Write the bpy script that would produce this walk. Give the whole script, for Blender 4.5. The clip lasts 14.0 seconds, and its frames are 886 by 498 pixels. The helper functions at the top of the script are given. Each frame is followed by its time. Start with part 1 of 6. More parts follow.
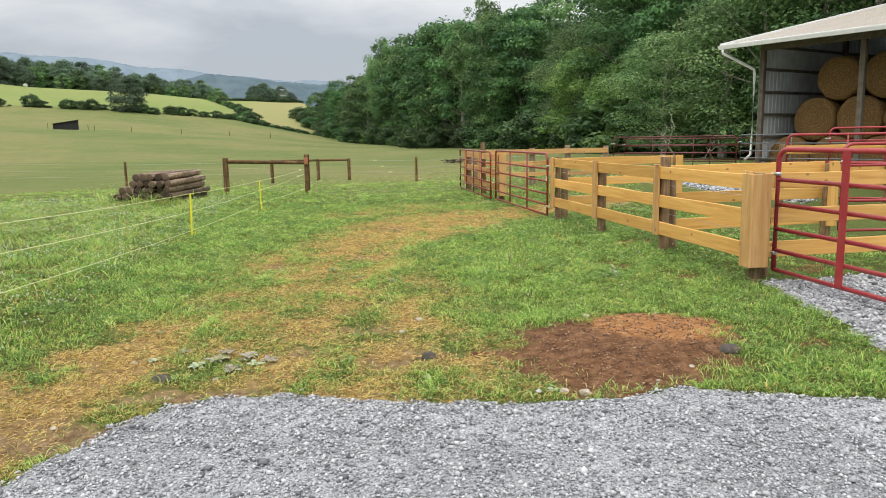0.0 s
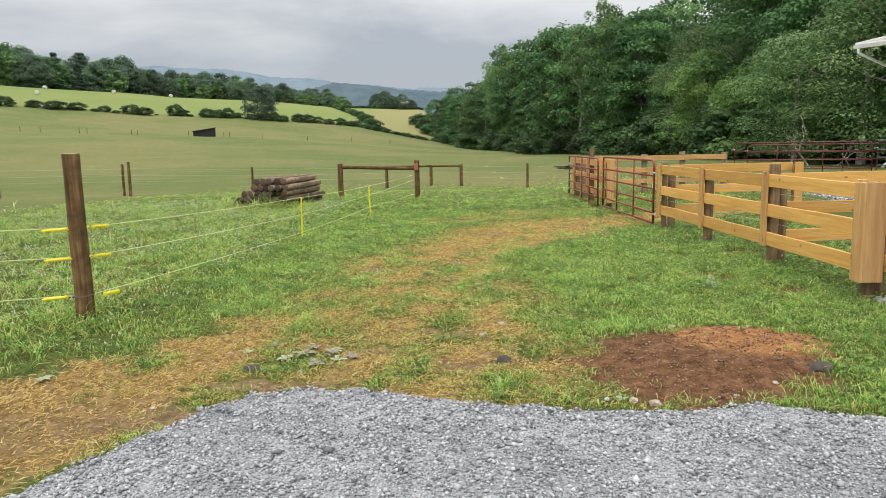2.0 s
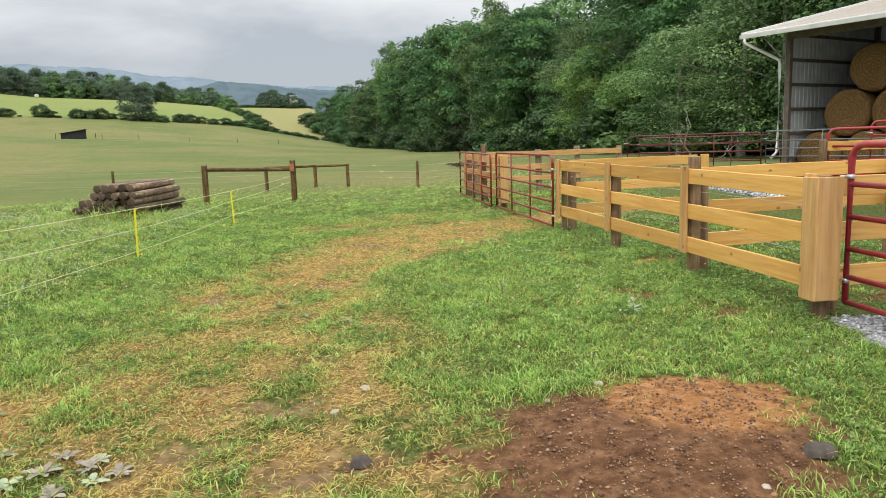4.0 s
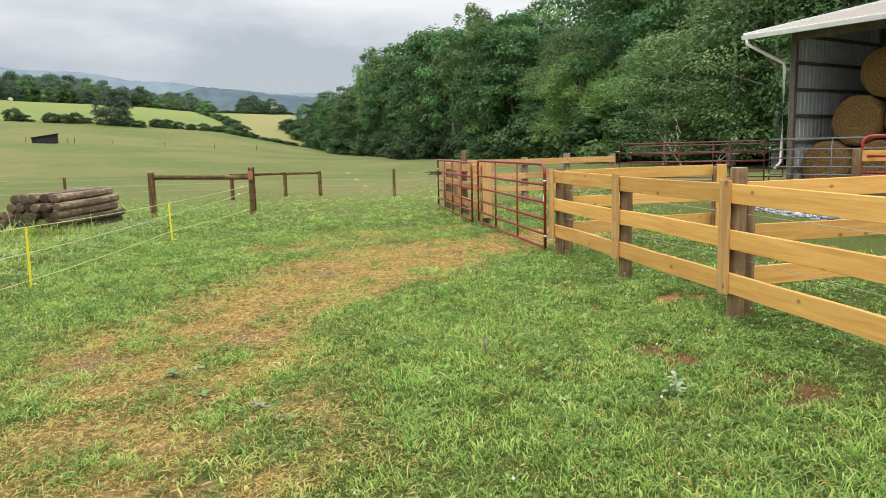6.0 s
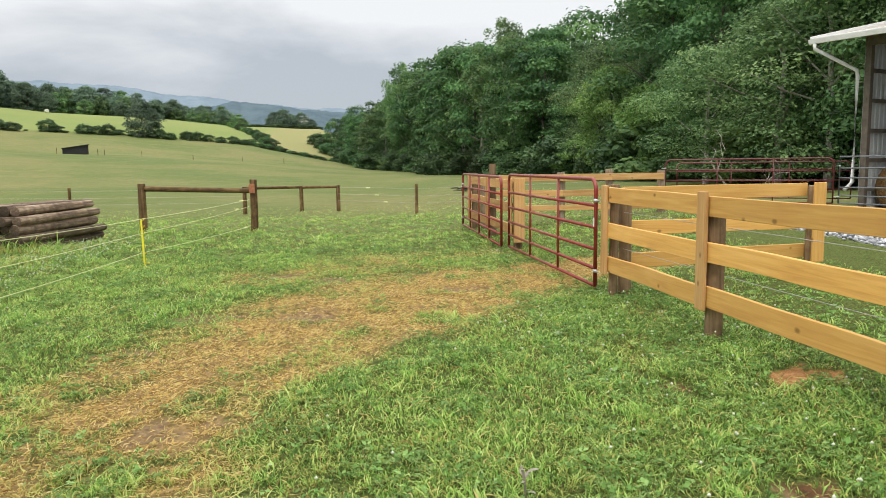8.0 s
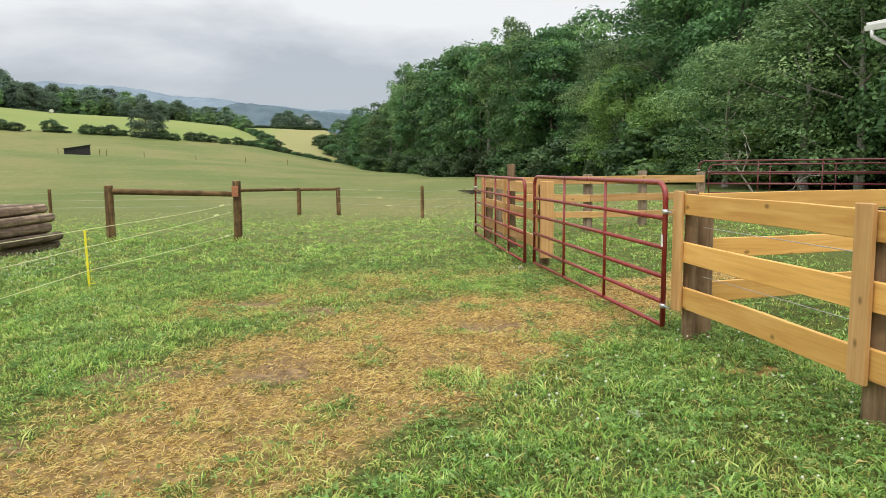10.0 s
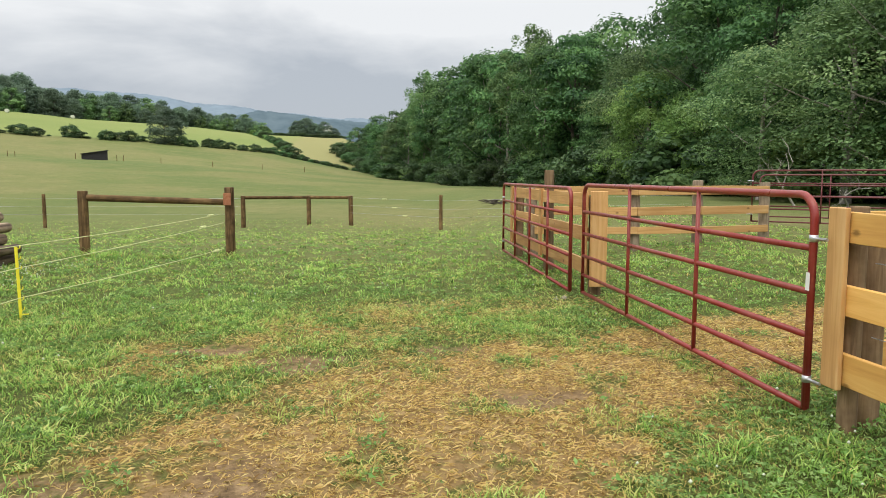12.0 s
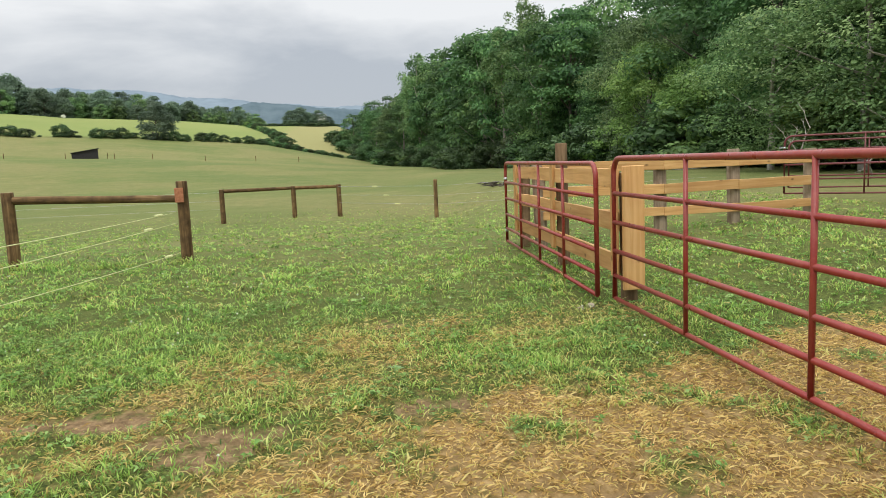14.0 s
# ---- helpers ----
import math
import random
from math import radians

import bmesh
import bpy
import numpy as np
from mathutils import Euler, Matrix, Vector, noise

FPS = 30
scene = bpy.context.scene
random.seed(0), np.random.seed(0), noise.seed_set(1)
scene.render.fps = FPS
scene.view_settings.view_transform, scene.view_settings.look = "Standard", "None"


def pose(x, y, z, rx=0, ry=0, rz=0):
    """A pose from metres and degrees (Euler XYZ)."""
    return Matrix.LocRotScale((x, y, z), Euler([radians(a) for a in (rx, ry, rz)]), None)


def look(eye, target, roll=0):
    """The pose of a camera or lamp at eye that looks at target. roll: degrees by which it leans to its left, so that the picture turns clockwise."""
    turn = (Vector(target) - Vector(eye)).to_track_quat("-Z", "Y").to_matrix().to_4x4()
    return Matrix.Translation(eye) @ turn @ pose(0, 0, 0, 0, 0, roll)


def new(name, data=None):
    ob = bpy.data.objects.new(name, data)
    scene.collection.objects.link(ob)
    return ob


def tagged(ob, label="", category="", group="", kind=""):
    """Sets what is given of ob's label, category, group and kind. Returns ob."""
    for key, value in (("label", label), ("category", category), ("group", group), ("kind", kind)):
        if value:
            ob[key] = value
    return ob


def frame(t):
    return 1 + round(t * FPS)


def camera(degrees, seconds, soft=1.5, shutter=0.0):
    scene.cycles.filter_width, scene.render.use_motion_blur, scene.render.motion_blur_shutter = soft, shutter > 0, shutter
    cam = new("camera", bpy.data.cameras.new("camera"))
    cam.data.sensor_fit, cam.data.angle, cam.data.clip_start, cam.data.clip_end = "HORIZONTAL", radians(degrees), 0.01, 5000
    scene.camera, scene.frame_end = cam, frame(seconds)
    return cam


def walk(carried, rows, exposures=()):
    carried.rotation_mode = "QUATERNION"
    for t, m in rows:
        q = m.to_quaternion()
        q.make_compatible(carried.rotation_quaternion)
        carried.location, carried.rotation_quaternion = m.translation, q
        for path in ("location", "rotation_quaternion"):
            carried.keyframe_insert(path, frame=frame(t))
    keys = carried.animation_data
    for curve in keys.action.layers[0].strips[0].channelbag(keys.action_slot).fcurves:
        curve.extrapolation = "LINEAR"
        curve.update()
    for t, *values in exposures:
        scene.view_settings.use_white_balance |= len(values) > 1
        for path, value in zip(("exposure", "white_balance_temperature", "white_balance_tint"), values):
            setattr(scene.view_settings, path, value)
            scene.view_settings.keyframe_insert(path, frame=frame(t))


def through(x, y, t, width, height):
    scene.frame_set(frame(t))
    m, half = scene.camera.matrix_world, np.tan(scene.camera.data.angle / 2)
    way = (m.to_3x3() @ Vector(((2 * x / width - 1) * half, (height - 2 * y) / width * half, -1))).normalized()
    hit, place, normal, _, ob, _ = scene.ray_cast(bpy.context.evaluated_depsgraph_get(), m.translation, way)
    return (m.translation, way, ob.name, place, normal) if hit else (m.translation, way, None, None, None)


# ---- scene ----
cam = camera(63.3, 14.0, soft=0.9)
METRES, EYE, TILT, LEAN, TURN = 13.4, 1.7, 0.0, 0.0, -8.6
ROWS = [
    (0.0, 0.0, 0.0, 0.0, -0.15, -8.86, 0.96),
    (0.5, 0.0029, -0.0229, 0.0047, 7.54, -8.07, 1.51),
    (1.0, 0.0097, -0.0279, 0.0058, 14.14, -6.98, 1.55),
    (1.5, 0.0221, -0.0257, 0.0042, 13.6, -7.07, 1.0),
    (2.0, 0.0229, -0.0073, 0.0002, 9.14, -8.23, 1.04),
    (2.5, 0.0201, 0.0239, 0.0004, 5.94, -8.7, 1.31),
    (3.0, 0.0255, 0.0625, -0.0037, 3.75, -8.55, 1.64),
    (3.5, 0.028, 0.1027, -0.0038, 1.78, -8.58, 2.04),
    (6.0, 0.0399, 0.3005, -0.007, -0.67, -8.01, 1.47),
    (6.5, 0.0399, 0.3372, -0.0095, -0.1, -7.28, 1.31),
    (7.0, 0.042, 0.3797, -0.0146, 0.42, -6.84, 1.14),
    (7.5, 0.0447, 0.4259, -0.0135, 1.17, -6.73, 0.88),
    (10.0, 0.0341, 0.6277, -0.0161, 1.99, -6.54, 0.52),
    (10.5, 0.0255, 0.667, -0.0165, 1.95, -5.66, 0.56),
    (11.0, 0.0238, 0.7073, -0.0197, 2.43, -5.29, 0.26),
    (11.5, 0.0198, 0.7435, -0.0205, 2.98, -5.39, -0.04),
    (12.0, 0.0203, 0.7785, -0.0198, 3.36, -5.81, -0.06),
    (12.5, 0.0243, 0.8159, -0.0211, 3.46, -6.3, 0.38),
    (13.0, 0.0209, 0.85, -0.024, 3.38, -6.67, 1.16),
    (13.5, 0.0189, 0.8853, -0.0237, 3.18, -6.95, 1.9),
    (14.0, 0.02, 0.9237, -0.0239, 3.14, -7.07, 2.41),
]
walk(cam, [(t, pose(0, 0, EYE, TILT, LEAN, TURN) @ pose(METRES * x, METRES * y, METRES * z, 90 + pitch, roll, yaw)) for t, x, y, z, yaw, pitch, roll in ROWS],
     exposures=((0.0, 0.0), (1.0, -0.08), (2.0, -0.10), (3.0, -0.04), (3.7, 0.0), (6.0, 0.06), (7.5, 0.06), (10.0, 0.03), (11.5, 0.0), (14.0, 0.0)))

# ---- world, sun, exposure ----
world = bpy.data.worlds.new("world")
scene.world = world
world.use_nodes = True
wn, wl = world.node_tree.nodes, world.node_tree.links
wn.clear()
w_out = wn.new("ShaderNodeOutputWorld")
w_bg = wn.new("ShaderNodeBackground")
w_sky = wn.new("ShaderNodeTexSky")
w_sky.sky_type = "NISHITA"
w_sky.sun_disc = False
w_sky.sun_elevation, w_sky.sun_rotation = radians(52), radians(215)
w_co = wn.new("ShaderNodeTexCoord")
w_map = wn.new("ShaderNodeMapping")
w_map.inputs["Scale"].default_value = (1.0, 1.0, 3.2)
w_map.inputs["Location"].default_value = (0.35, 0.1, 0.2)
w_n1 = wn.new("ShaderNodeTexNoise")
w_n1.inputs["Scale"].default_value = 2.6
w_n1.inputs["Detail"].default_value = 7.0
w_n1.inputs["Roughness"].default_value = 0.52
w_n1.inputs["Distortion"].default_value = 0.25
w_ramp = wn.new("ShaderNodeValToRGB")
w_ramp.color_ramp.elements[0].position, w_ramp.color_ramp.elements[0].color = 0.10, (0.50, 0.54, 0.595, 1)
w_ramp.color_ramp.elements[1].position, w_ramp.color_ramp.elements[1].color = 0.90, (0.90, 0.915, 0.93, 1)
w_sep = wn.new("ShaderNodeSeparateXYZ")
w_rise = wn.new("ShaderNodeMapRange")       # an overcast sky grows brighter towards the zenith
w_rise.inputs["From Min"].default_value, w_rise.inputs["From Max"].default_value = 0.22, 0.9
w_rise.inputs["To Min"].default_value, w_rise.inputs["To Max"].default_value = 1.0, 2.45
w_gain = wn.new("ShaderNodeVectorMath")
w_gain.operation = "SCALE"
w_dim = wn.new("ShaderNodeVectorMath")
w_dim.operation = "SCALE"
w_dim.inputs["Scale"].default_value = 0.10
w_mix = wn.new("ShaderNodeMix")
w_mix.data_type = "RGBA"
w_mix.inputs[0].default_value = 0.93
wl.new(w_co.outputs["Generated"], w_map.inputs["Vector"])
wl.new(w_map.outputs["Vector"], w_n1.inputs["Vector"])
wl.new(w_co.outputs["Generated"], w_sep.inputs["Vector"])
w_add = wn.new("ShaderNodeMath")            # a grey bank of cloud low down with a ragged, bright upper edge
w_add.operation = "MULTIPLY_ADD"
w_add.inputs[1].default_value = 0.26
w_band = wn.new("ShaderNodeMapRange")
w_band.inputs["From Min"].default_value, w_band.inputs["From Max"].default_value = 0.235, 0.335
wl.new(w_n1.outputs["Fac"], w_add.inputs[0])
wl.new(w_sep.outputs["Z"], w_add.inputs[2])
wl.new(w_add.outputs[0], w_band.inputs["Value"])
wl.new(w_band.outputs["Result"], w_ramp.inputs["Fac"])
wl.new(w_sep.outputs["Z"], w_rise.inputs["Value"])
wl.new(w_ramp.outputs["Color"], w_gain.inputs[0])
wl.new(w_rise.outputs["Result"], w_gain.inputs["Scale"])
wl.new(w_sky.outputs["Color"], w_dim.inputs[0])
wl.new(w_dim.outputs["Vector"], w_mix.inputs[6])
wl.new(w_gain.outputs["Vector"], w_mix.inputs[7])
wl.new(w_mix.outputs[2], w_bg.inputs["Color"])
w_bg.inputs["Strength"].default_value = 1.0
wl.new(w_bg.outputs["Background"], w_out.inputs["Surface"])

sun_data = bpy.data.lights.new("sun", "SUN")
sun_data.energy, sun_data.angle, sun_data.color = 1.35, radians(25), (1.0, 0.95, 0.87)
sun = new("sun", sun_data)
sun.matrix_world = look((0, 0, 40), (14, 24, 0))


# ---- materials ----
def lin(r, g, b):
    """A colour given as 0 to 255 steps, as a linear colour."""
    return tuple(((c / 255) / 12.92 if c / 255 < 0.04045 else ((c / 255 + 0.055) / 1.055) ** 2.4) for c in (r, g, b)) + (1,)


class Nodes:
    """A material and short ways to wire its nodes."""

    def __init__(self, name, rough=0.8, metal=0.0, spec=0.3):
        self.m = bpy.data.materials.new(name)
        self.m.use_nodes = True
        self.t = self.m.node_tree
        self.b = self.t.nodes["Principled BSDF"]
        self.b.inputs["Roughness"].default_value = rough
        self.b.inputs["Metallic"].default_value = metal
        self.b.inputs["Specular IOR Level"].default_value = spec

    def node(self, kind, **settings):
        n = self.t.nodes.new("ShaderNode" + kind)
        for key, value in settings.items():
            if key in n.inputs:
                n.inputs[key].default_value = value
        return n

    def link(self, a, b):
        self.t.links.new(a, b)

    def coord(self, scale=(1, 1, 1)):
        c, m = self.node("TexCoord"), self.node("Mapping")
        m.inputs["Scale"].default_value = scale
        self.link(c.outputs["Object"], m.inputs["Vector"])
        return m.outputs["Vector"]

    def noise(self, vec, scale, detail=4.0, rough=0.55, distort=0.0):
        n = self.node("TexNoise", Scale=scale, Detail=detail, Roughness=rough, Distortion=distort)
        if vec:
            self.link(vec, n.inputs["Vector"])
        return n.outputs["Fac"]

    def ramp(self, fac, *stops):
        r = self.node("ValToRGB")
        e = r.color_ramp.elements
        while len(e) < len(stops):
            e.new(0.5)
        for el, (pos, col) in zip(e, stops):
            el.position, el.color = pos, (col if len(col) == 4 else (*col, 1))
        self.link(fac, r.inputs["Fac"])
        return r.outputs["Color"]

    def value(self, fac, a, b, lo=0.0, hi=1.0):
        r = self.node("MapRange")
        for key, v in (("From Min", a), ("From Max", b), ("To Min", lo), ("To Max", hi)):
            r.inputs[key].default_value = v
        self.link(fac, r.inputs["Value"])
        return r.outputs["Result"]

    def mix(self, fac, a, b, blend="MIX"):
        m = self.node("Mix")
        m.data_type, m.blend_type = "RGBA", blend
        for value, i in ((fac, 0), (a, 6), (b, 7)):
            if isinstance(value, (int, float)):
                m.inputs[i].default_value = value
            elif isinstance(value, tuple):
                m.inputs[i].default_value = value if len(value) == 4 else (*value, 1)
            else:
                self.link(value, m.inputs[i])
        return m.outputs[2]

    def math(self, op, a, b=0.0):
        m = self.node("Math")
        m.operation = op
        for value, i in ((a, 0), (b, 1)):
            if isinstance(value, (int, float)):
                m.inputs[i].default_value = value
            else:
                self.link(value, m.inputs[i])
        return m.outputs[0]

    def attr(self, name):
        a = self.node("Attribute")
        a.attribute_name = name
        return a.outputs["Fac"]

    def own(self):
        return self.node("ObjectInfo").outputs["Random"]

    def done(self, colour, height=None, strength=0.3, distance=0.01, rough=None):
        self.link(colour, self.b.inputs["Base Color"])
        if height is not None:
            bump = self.node("Bump", Strength=strength, Distance=distance)
            self.link(height, bump.inputs["Height"])
            self.link(bump.outputs["Normal"], self.b.inputs["Normal"])
        if rough is not None:
            self.link(rough, self.b.inputs["Roughness"])
        return self.m


def board_material(name, dark, mid, pale, stain=0.35):
    """Sawn boards: grain along the length, knots, a slight shade of its own for each board."""
    k = Nodes(name, 0.62, 0, 0.35)
    own = k.own()
    co = k.node("TexCoord")
    shift = k.node("VectorMath")
    shift.operation = "ADD"
    comb = k.node("CombineXYZ")
    far = k.math("MULTIPLY", own, 37.0)
    for key in ("X", "Y", "Z"):
        k.link(far, comb.inputs[key])
    k.link(co.outputs["Object"], shift.inputs[0])
    k.link(comb.outputs["Vector"], shift.inputs[1])
    mp = k.node("Mapping")
    mp.inputs["Scale"].default_value = (0.7, 12, 12)
    k.link(shift.outputs["Vector"], mp.inputs["Vector"])
    grain = k.noise(mp.outputs["Vector"], 1.6, 6, 0.6, 0.6)
    blot = k.noise(shift.outputs["Vector"], 2.2, 3, 0.5)
    apart, face = k.node("SeparateXYZ"), k.node("CombineXYZ")
    k.link(shift.outputs["Vector"], apart.inputs["Vector"])
    k.link(apart.outputs["X"], face.inputs["X"])
    k.link(k.math("MULTIPLY", apart.outputs["Z"], 1.6), face.inputs["Y"])
    vor = k.node("TexVoronoi", Scale=1.7)
    vor.voronoi_dimensions = "2D"
    k.link(face.outputs["Vector"], vor.inputs["Vector"])
    knot = k.value(k.math("ADD", vor.outputs["Distance"], k.value(grain, 0.3, 0.7, -0.02, 0.02)), 0.02, 0.062, 1.0, 0.0)
    base = k.ramp(grain, (0.25, dark), (0.5, mid), (0.8, pale))
    base = k.mix(k.value(blot, 0.35, 0.7, 0, stain), base, dark, "MIX")
    base = k.mix(k.math("MULTIPLY", knot, 0.7), base, tuple(c * 0.25 for c in dark[:3]))
    tone = k.value(own, 0, 1, 0.82, 1.12)
    hsv = k.node("HueSaturation")
    k.link(base, hsv.inputs["Color"])
    k.link(tone, hsv.inputs["Value"])
    return k.done(hsv.outputs["Color"], grain, 0.35, 0.004)


def log_material(name, dark, mid, pale, rough=0.85, own=0.2):
    """Round timber: streaks along the length (local z), checks and stains."""
    k = Nodes(name, rough, 0, 0.2)
    v = k.coord((14, 14, 1.1))
    streak = k.noise(v, 1.5, 6, 0.62, 0.4)
    blot = k.noise(k.coord(), 5.0, 4)
    c = k.ramp(streak, (0.28, dark), (0.52, mid), (0.8, pale))
    c = k.mix(k.value(blot, 0.42, 0.68, 0, 0.75), c, dark)
    hsv = k.node("HueSaturation")
    k.link(c, hsv.inputs["Color"])
    k.link(k.value(k.own(), 0, 1, 1 - own, 1 + own), hsv.inputs["Value"])
    return k.done(hsv.outputs["Color"], streak, 0.6, 0.006)


def paint_material(name, body, worn, rough=0.38, amount=0.5):
    """Painted steel with dust and scuffs."""
    k = Nodes(name, rough, 0.0, 0.5)
    v = k.coord()
    scuff = k.noise(v, 9, 6, 0.65)
    dust = k.noise(v, 2.3, 4)
    c = k.mix(k.value(scuff, 0.5, 0.75, 0, amount), body, worn)
    c = k.mix(k.value(dust, 0.45, 0.75, 0, 0.15), c, (0.30, 0.19, 0.13))
    return k.done(c, scuff, 0.15, 0.002, k.value(scuff, 0.3, 0.7, rough - 0.08, rough + 0.25))


def plain_material(name, a, b, scale=6, rough=0.7, metal=0.0, bump=0.2):
    k = Nodes(name, rough, metal, 0.4)
    f = k.noise(k.coord(), scale, 5, 0.6)
    return k.done(k.ramp(f, (0.3, a), (0.72, b)), f, bump, 0.004)


def leaf_material(name, deep, mid, light, through=0.35):
    """Leaves: a shade for each leaf from 'tint', one for each plant, some light through them."""
    k = Nodes(name, 0.55, 0, 0.25)
    c = k.ramp(k.attr("tint"), (0.0, deep), (0.5, mid), (1.0, light))
    hsv = k.node("HueSaturation")
    own = k.own()
    k.link(c, hsv.inputs["Color"])
    k.link(k.value(own, 0, 1, 0.72, 1.3), hsv.inputs["Value"])
    k.link(k.value(own, 0, 1, 0.488, 0.515), hsv.inputs["Hue"])
    k.link(hsv.outputs["Color"], k.b.inputs["Base Color"])
    tr = k.node("BsdfTranslucent")
    k.link(hsv.outputs["Color"], tr.inputs["Color"])
    mx = k.node("MixShader")
    mx.inputs[0].default_value = through
    k.link(k.b.outputs["BSDF"], mx.inputs[1])
    k.link(tr.outputs["BSDF"], mx.inputs[2])
    k.link(mx.outputs["Shader"], k.t.nodes["Material Output"].inputs["Surface"])
    return k.m


M_BOARD = board_material("yellow_pine", (0.54, 0.265, 0.065, 1), (0.70, 0.39, 0.105, 1), (0.82, 0.52, 0.18, 1), 0.25)
M_COVER = board_material("weathered_pine", (0.42, 0.215, 0.075, 1), (0.62, 0.36, 0.135, 1), (0.76, 0.50, 0.24, 1), 0.45)
M_POST = log_material("treated_post", (0.10, 0.062, 0.034, 1), (0.235, 0.155, 0.085, 1), (0.38, 0.27, 0.155, 1))
M_POST_GREY = log_material("weathered_grey_post", (0.16, 0.12, 0.08, 1), (0.34, 0.265, 0.185, 1), (0.48, 0.39, 0.29, 1))
M_POST_BROWN = log_material("brown_round_post", (0.038, 0.023, 0.011, 1), (0.165, 0.100, 0.043, 1), (0.37, 0.245, 0.118, 1))
M_LOG = log_material("barked_log", (0.05, 0.034, 0.024, 1), (0.20, 0.14, 0.095, 1), (0.50, 0.40, 0.29, 1), own=0.55)
M_END = plain_material("sawn_log_end", (0.26, 0.17, 0.10, 1), (0.48, 0.34, 0.21, 1), 14, 0.85)
M_RED = paint_material("red_gate_paint", (0.33, 0.022, 0.032, 1), (0.44, 0.09, 0.085, 1), 0.36)
M_RED2 = paint_material("brick_red_gate_paint", (0.235, 0.024, 0.018, 1), (0.42, 0.13, 0.085, 1), 0.30, 0.5)
M_MAROON = paint_material("maroon_panel_paint", (0.125, 0.018, 0.022, 1), (0.22, 0.075, 0.07, 1), 0.42, 0.5)
M_GREY = paint_material("grey_steel_gate", (0.17, 0.19, 0.21, 1), (0.30, 0.31, 0.32, 1), 0.45)
M_ZINC = plain_material("zinc", (0.45, 0.46, 0.47, 1), (0.62, 0.63, 0.64, 1), 20, 0.4, 0.8)
M_YELLOW = plain_material("yellow_plastic", (0.78, 0.66, 0.02, 1), (0.90, 0.80, 0.06, 1), 12, 0.45)
M_WIRE = plain_material("white_poly_wire", (0.62, 0.64, 0.28, 1), (0.82, 0.83, 0.50, 1), 60, 0.6)
M_STEELWIRE = plain_material("steel_wire", (0.40, 0.40, 0.40, 1), (0.58, 0.58, 0.58, 1), 60, 0.5, 0.5)
M_WHITE = plain_material("white_sheet", (0.66, 0.66, 0.64, 1), (0.80, 0.80, 0.78, 1), 3, 0.5)
M_ROOF = plain_material("pale_roof_sheet", (0.31, 0.27, 0.225, 1), (0.43, 0.38, 0.32, 1), 1.5, 0.45)
M_SIDING = plain_material("grey_siding", (0.46, 0.48, 0.49, 1), (0.64, 0.66, 0.67, 1), 2.0, 0.5)
M_TIMBER = plain_material("barn_timber", (0.09, 0.075, 0.06, 1), (0.19, 0.155, 0.12, 1), 5, 0.85)
M_BARK = log_material("bark", (0.06, 0.05, 0.04, 1), (0.13, 0.11, 0.09, 1), (0.26, 0.23, 0.19, 1))
M_PALEBARK = log_material("pale_bark", (0.22, 0.20, 0.17, 1), (0.38, 0.35, 0.30, 1), (0.55, 0.52, 0.46, 1))
M_LEAF = leaf_material("broad_leaves", (0.024, 0.060, 0.024, 1), (0.096, 0.190, 0.066, 1), (0.22, 0.36, 0.12, 1), 0.36)
M_LEAF_PALE = leaf_material("light_leaves", (0.06, 0.115, 0.030, 1), (0.165, 0.275, 0.070, 1), (0.32, 0.44, 0.13, 1), 0.38)
M_LEAF_GREY = leaf_material("grey_leaves", (0.050, 0.100, 0.040, 1), (0.155, 0.26, 0.096, 1), (0.33, 0.46, 0.185, 1), 0.38)
# Leaf copy darkened for the shade in and under the wood; hedges share it.
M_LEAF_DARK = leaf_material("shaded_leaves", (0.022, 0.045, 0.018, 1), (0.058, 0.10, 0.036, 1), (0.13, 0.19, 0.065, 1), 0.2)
# Distance haze put into the far leaf and needle colours: paler, bluer.
M_LEAF_FAR = leaf_material("hazed_far_leaves", (0.11, 0.165, 0.115, 1), (0.155, 0.225, 0.145, 1), (0.21, 0.29, 0.18, 1), 0.5)
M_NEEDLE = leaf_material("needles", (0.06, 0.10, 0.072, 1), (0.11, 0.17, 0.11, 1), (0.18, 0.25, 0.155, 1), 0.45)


# ---- mesh helpers ----
def mesh_of(name, bm, smooth=False):
    me = bpy.data.meshes.new(name)
    bm.to_mesh(me)
    bm.free()
    if smooth:
        me.polygons.foreach_set("use_smooth", [True] * len(me.polygons))
    return me


def thing(name, at, label, category, group="", kind=""):
    """An Empty at the thing's base, to carry its parts."""
    ob = new(name)
    ob.empty_display_size = 0.2
    ob.matrix_world = at if isinstance(at, Matrix) else Matrix.Translation(at)
    return tagged(ob, label, category, group, kind)


def part(name, bm, material, parent, label="", at=None, smooth=False):
    """Links a bmesh (or a mesh) as one mesh object under a thing or a part, at a pose in the parent's space."""
    me = bm if isinstance(bm, bpy.types.Mesh) else mesh_of(name, bm, smooth)
    if material and not me.materials:
        me.materials.append(material)
    ob = new(name, me)
    ob.parent = parent
    if at is not None:
        ob.matrix_basis = at
    return tagged(ob, label) if label else ob


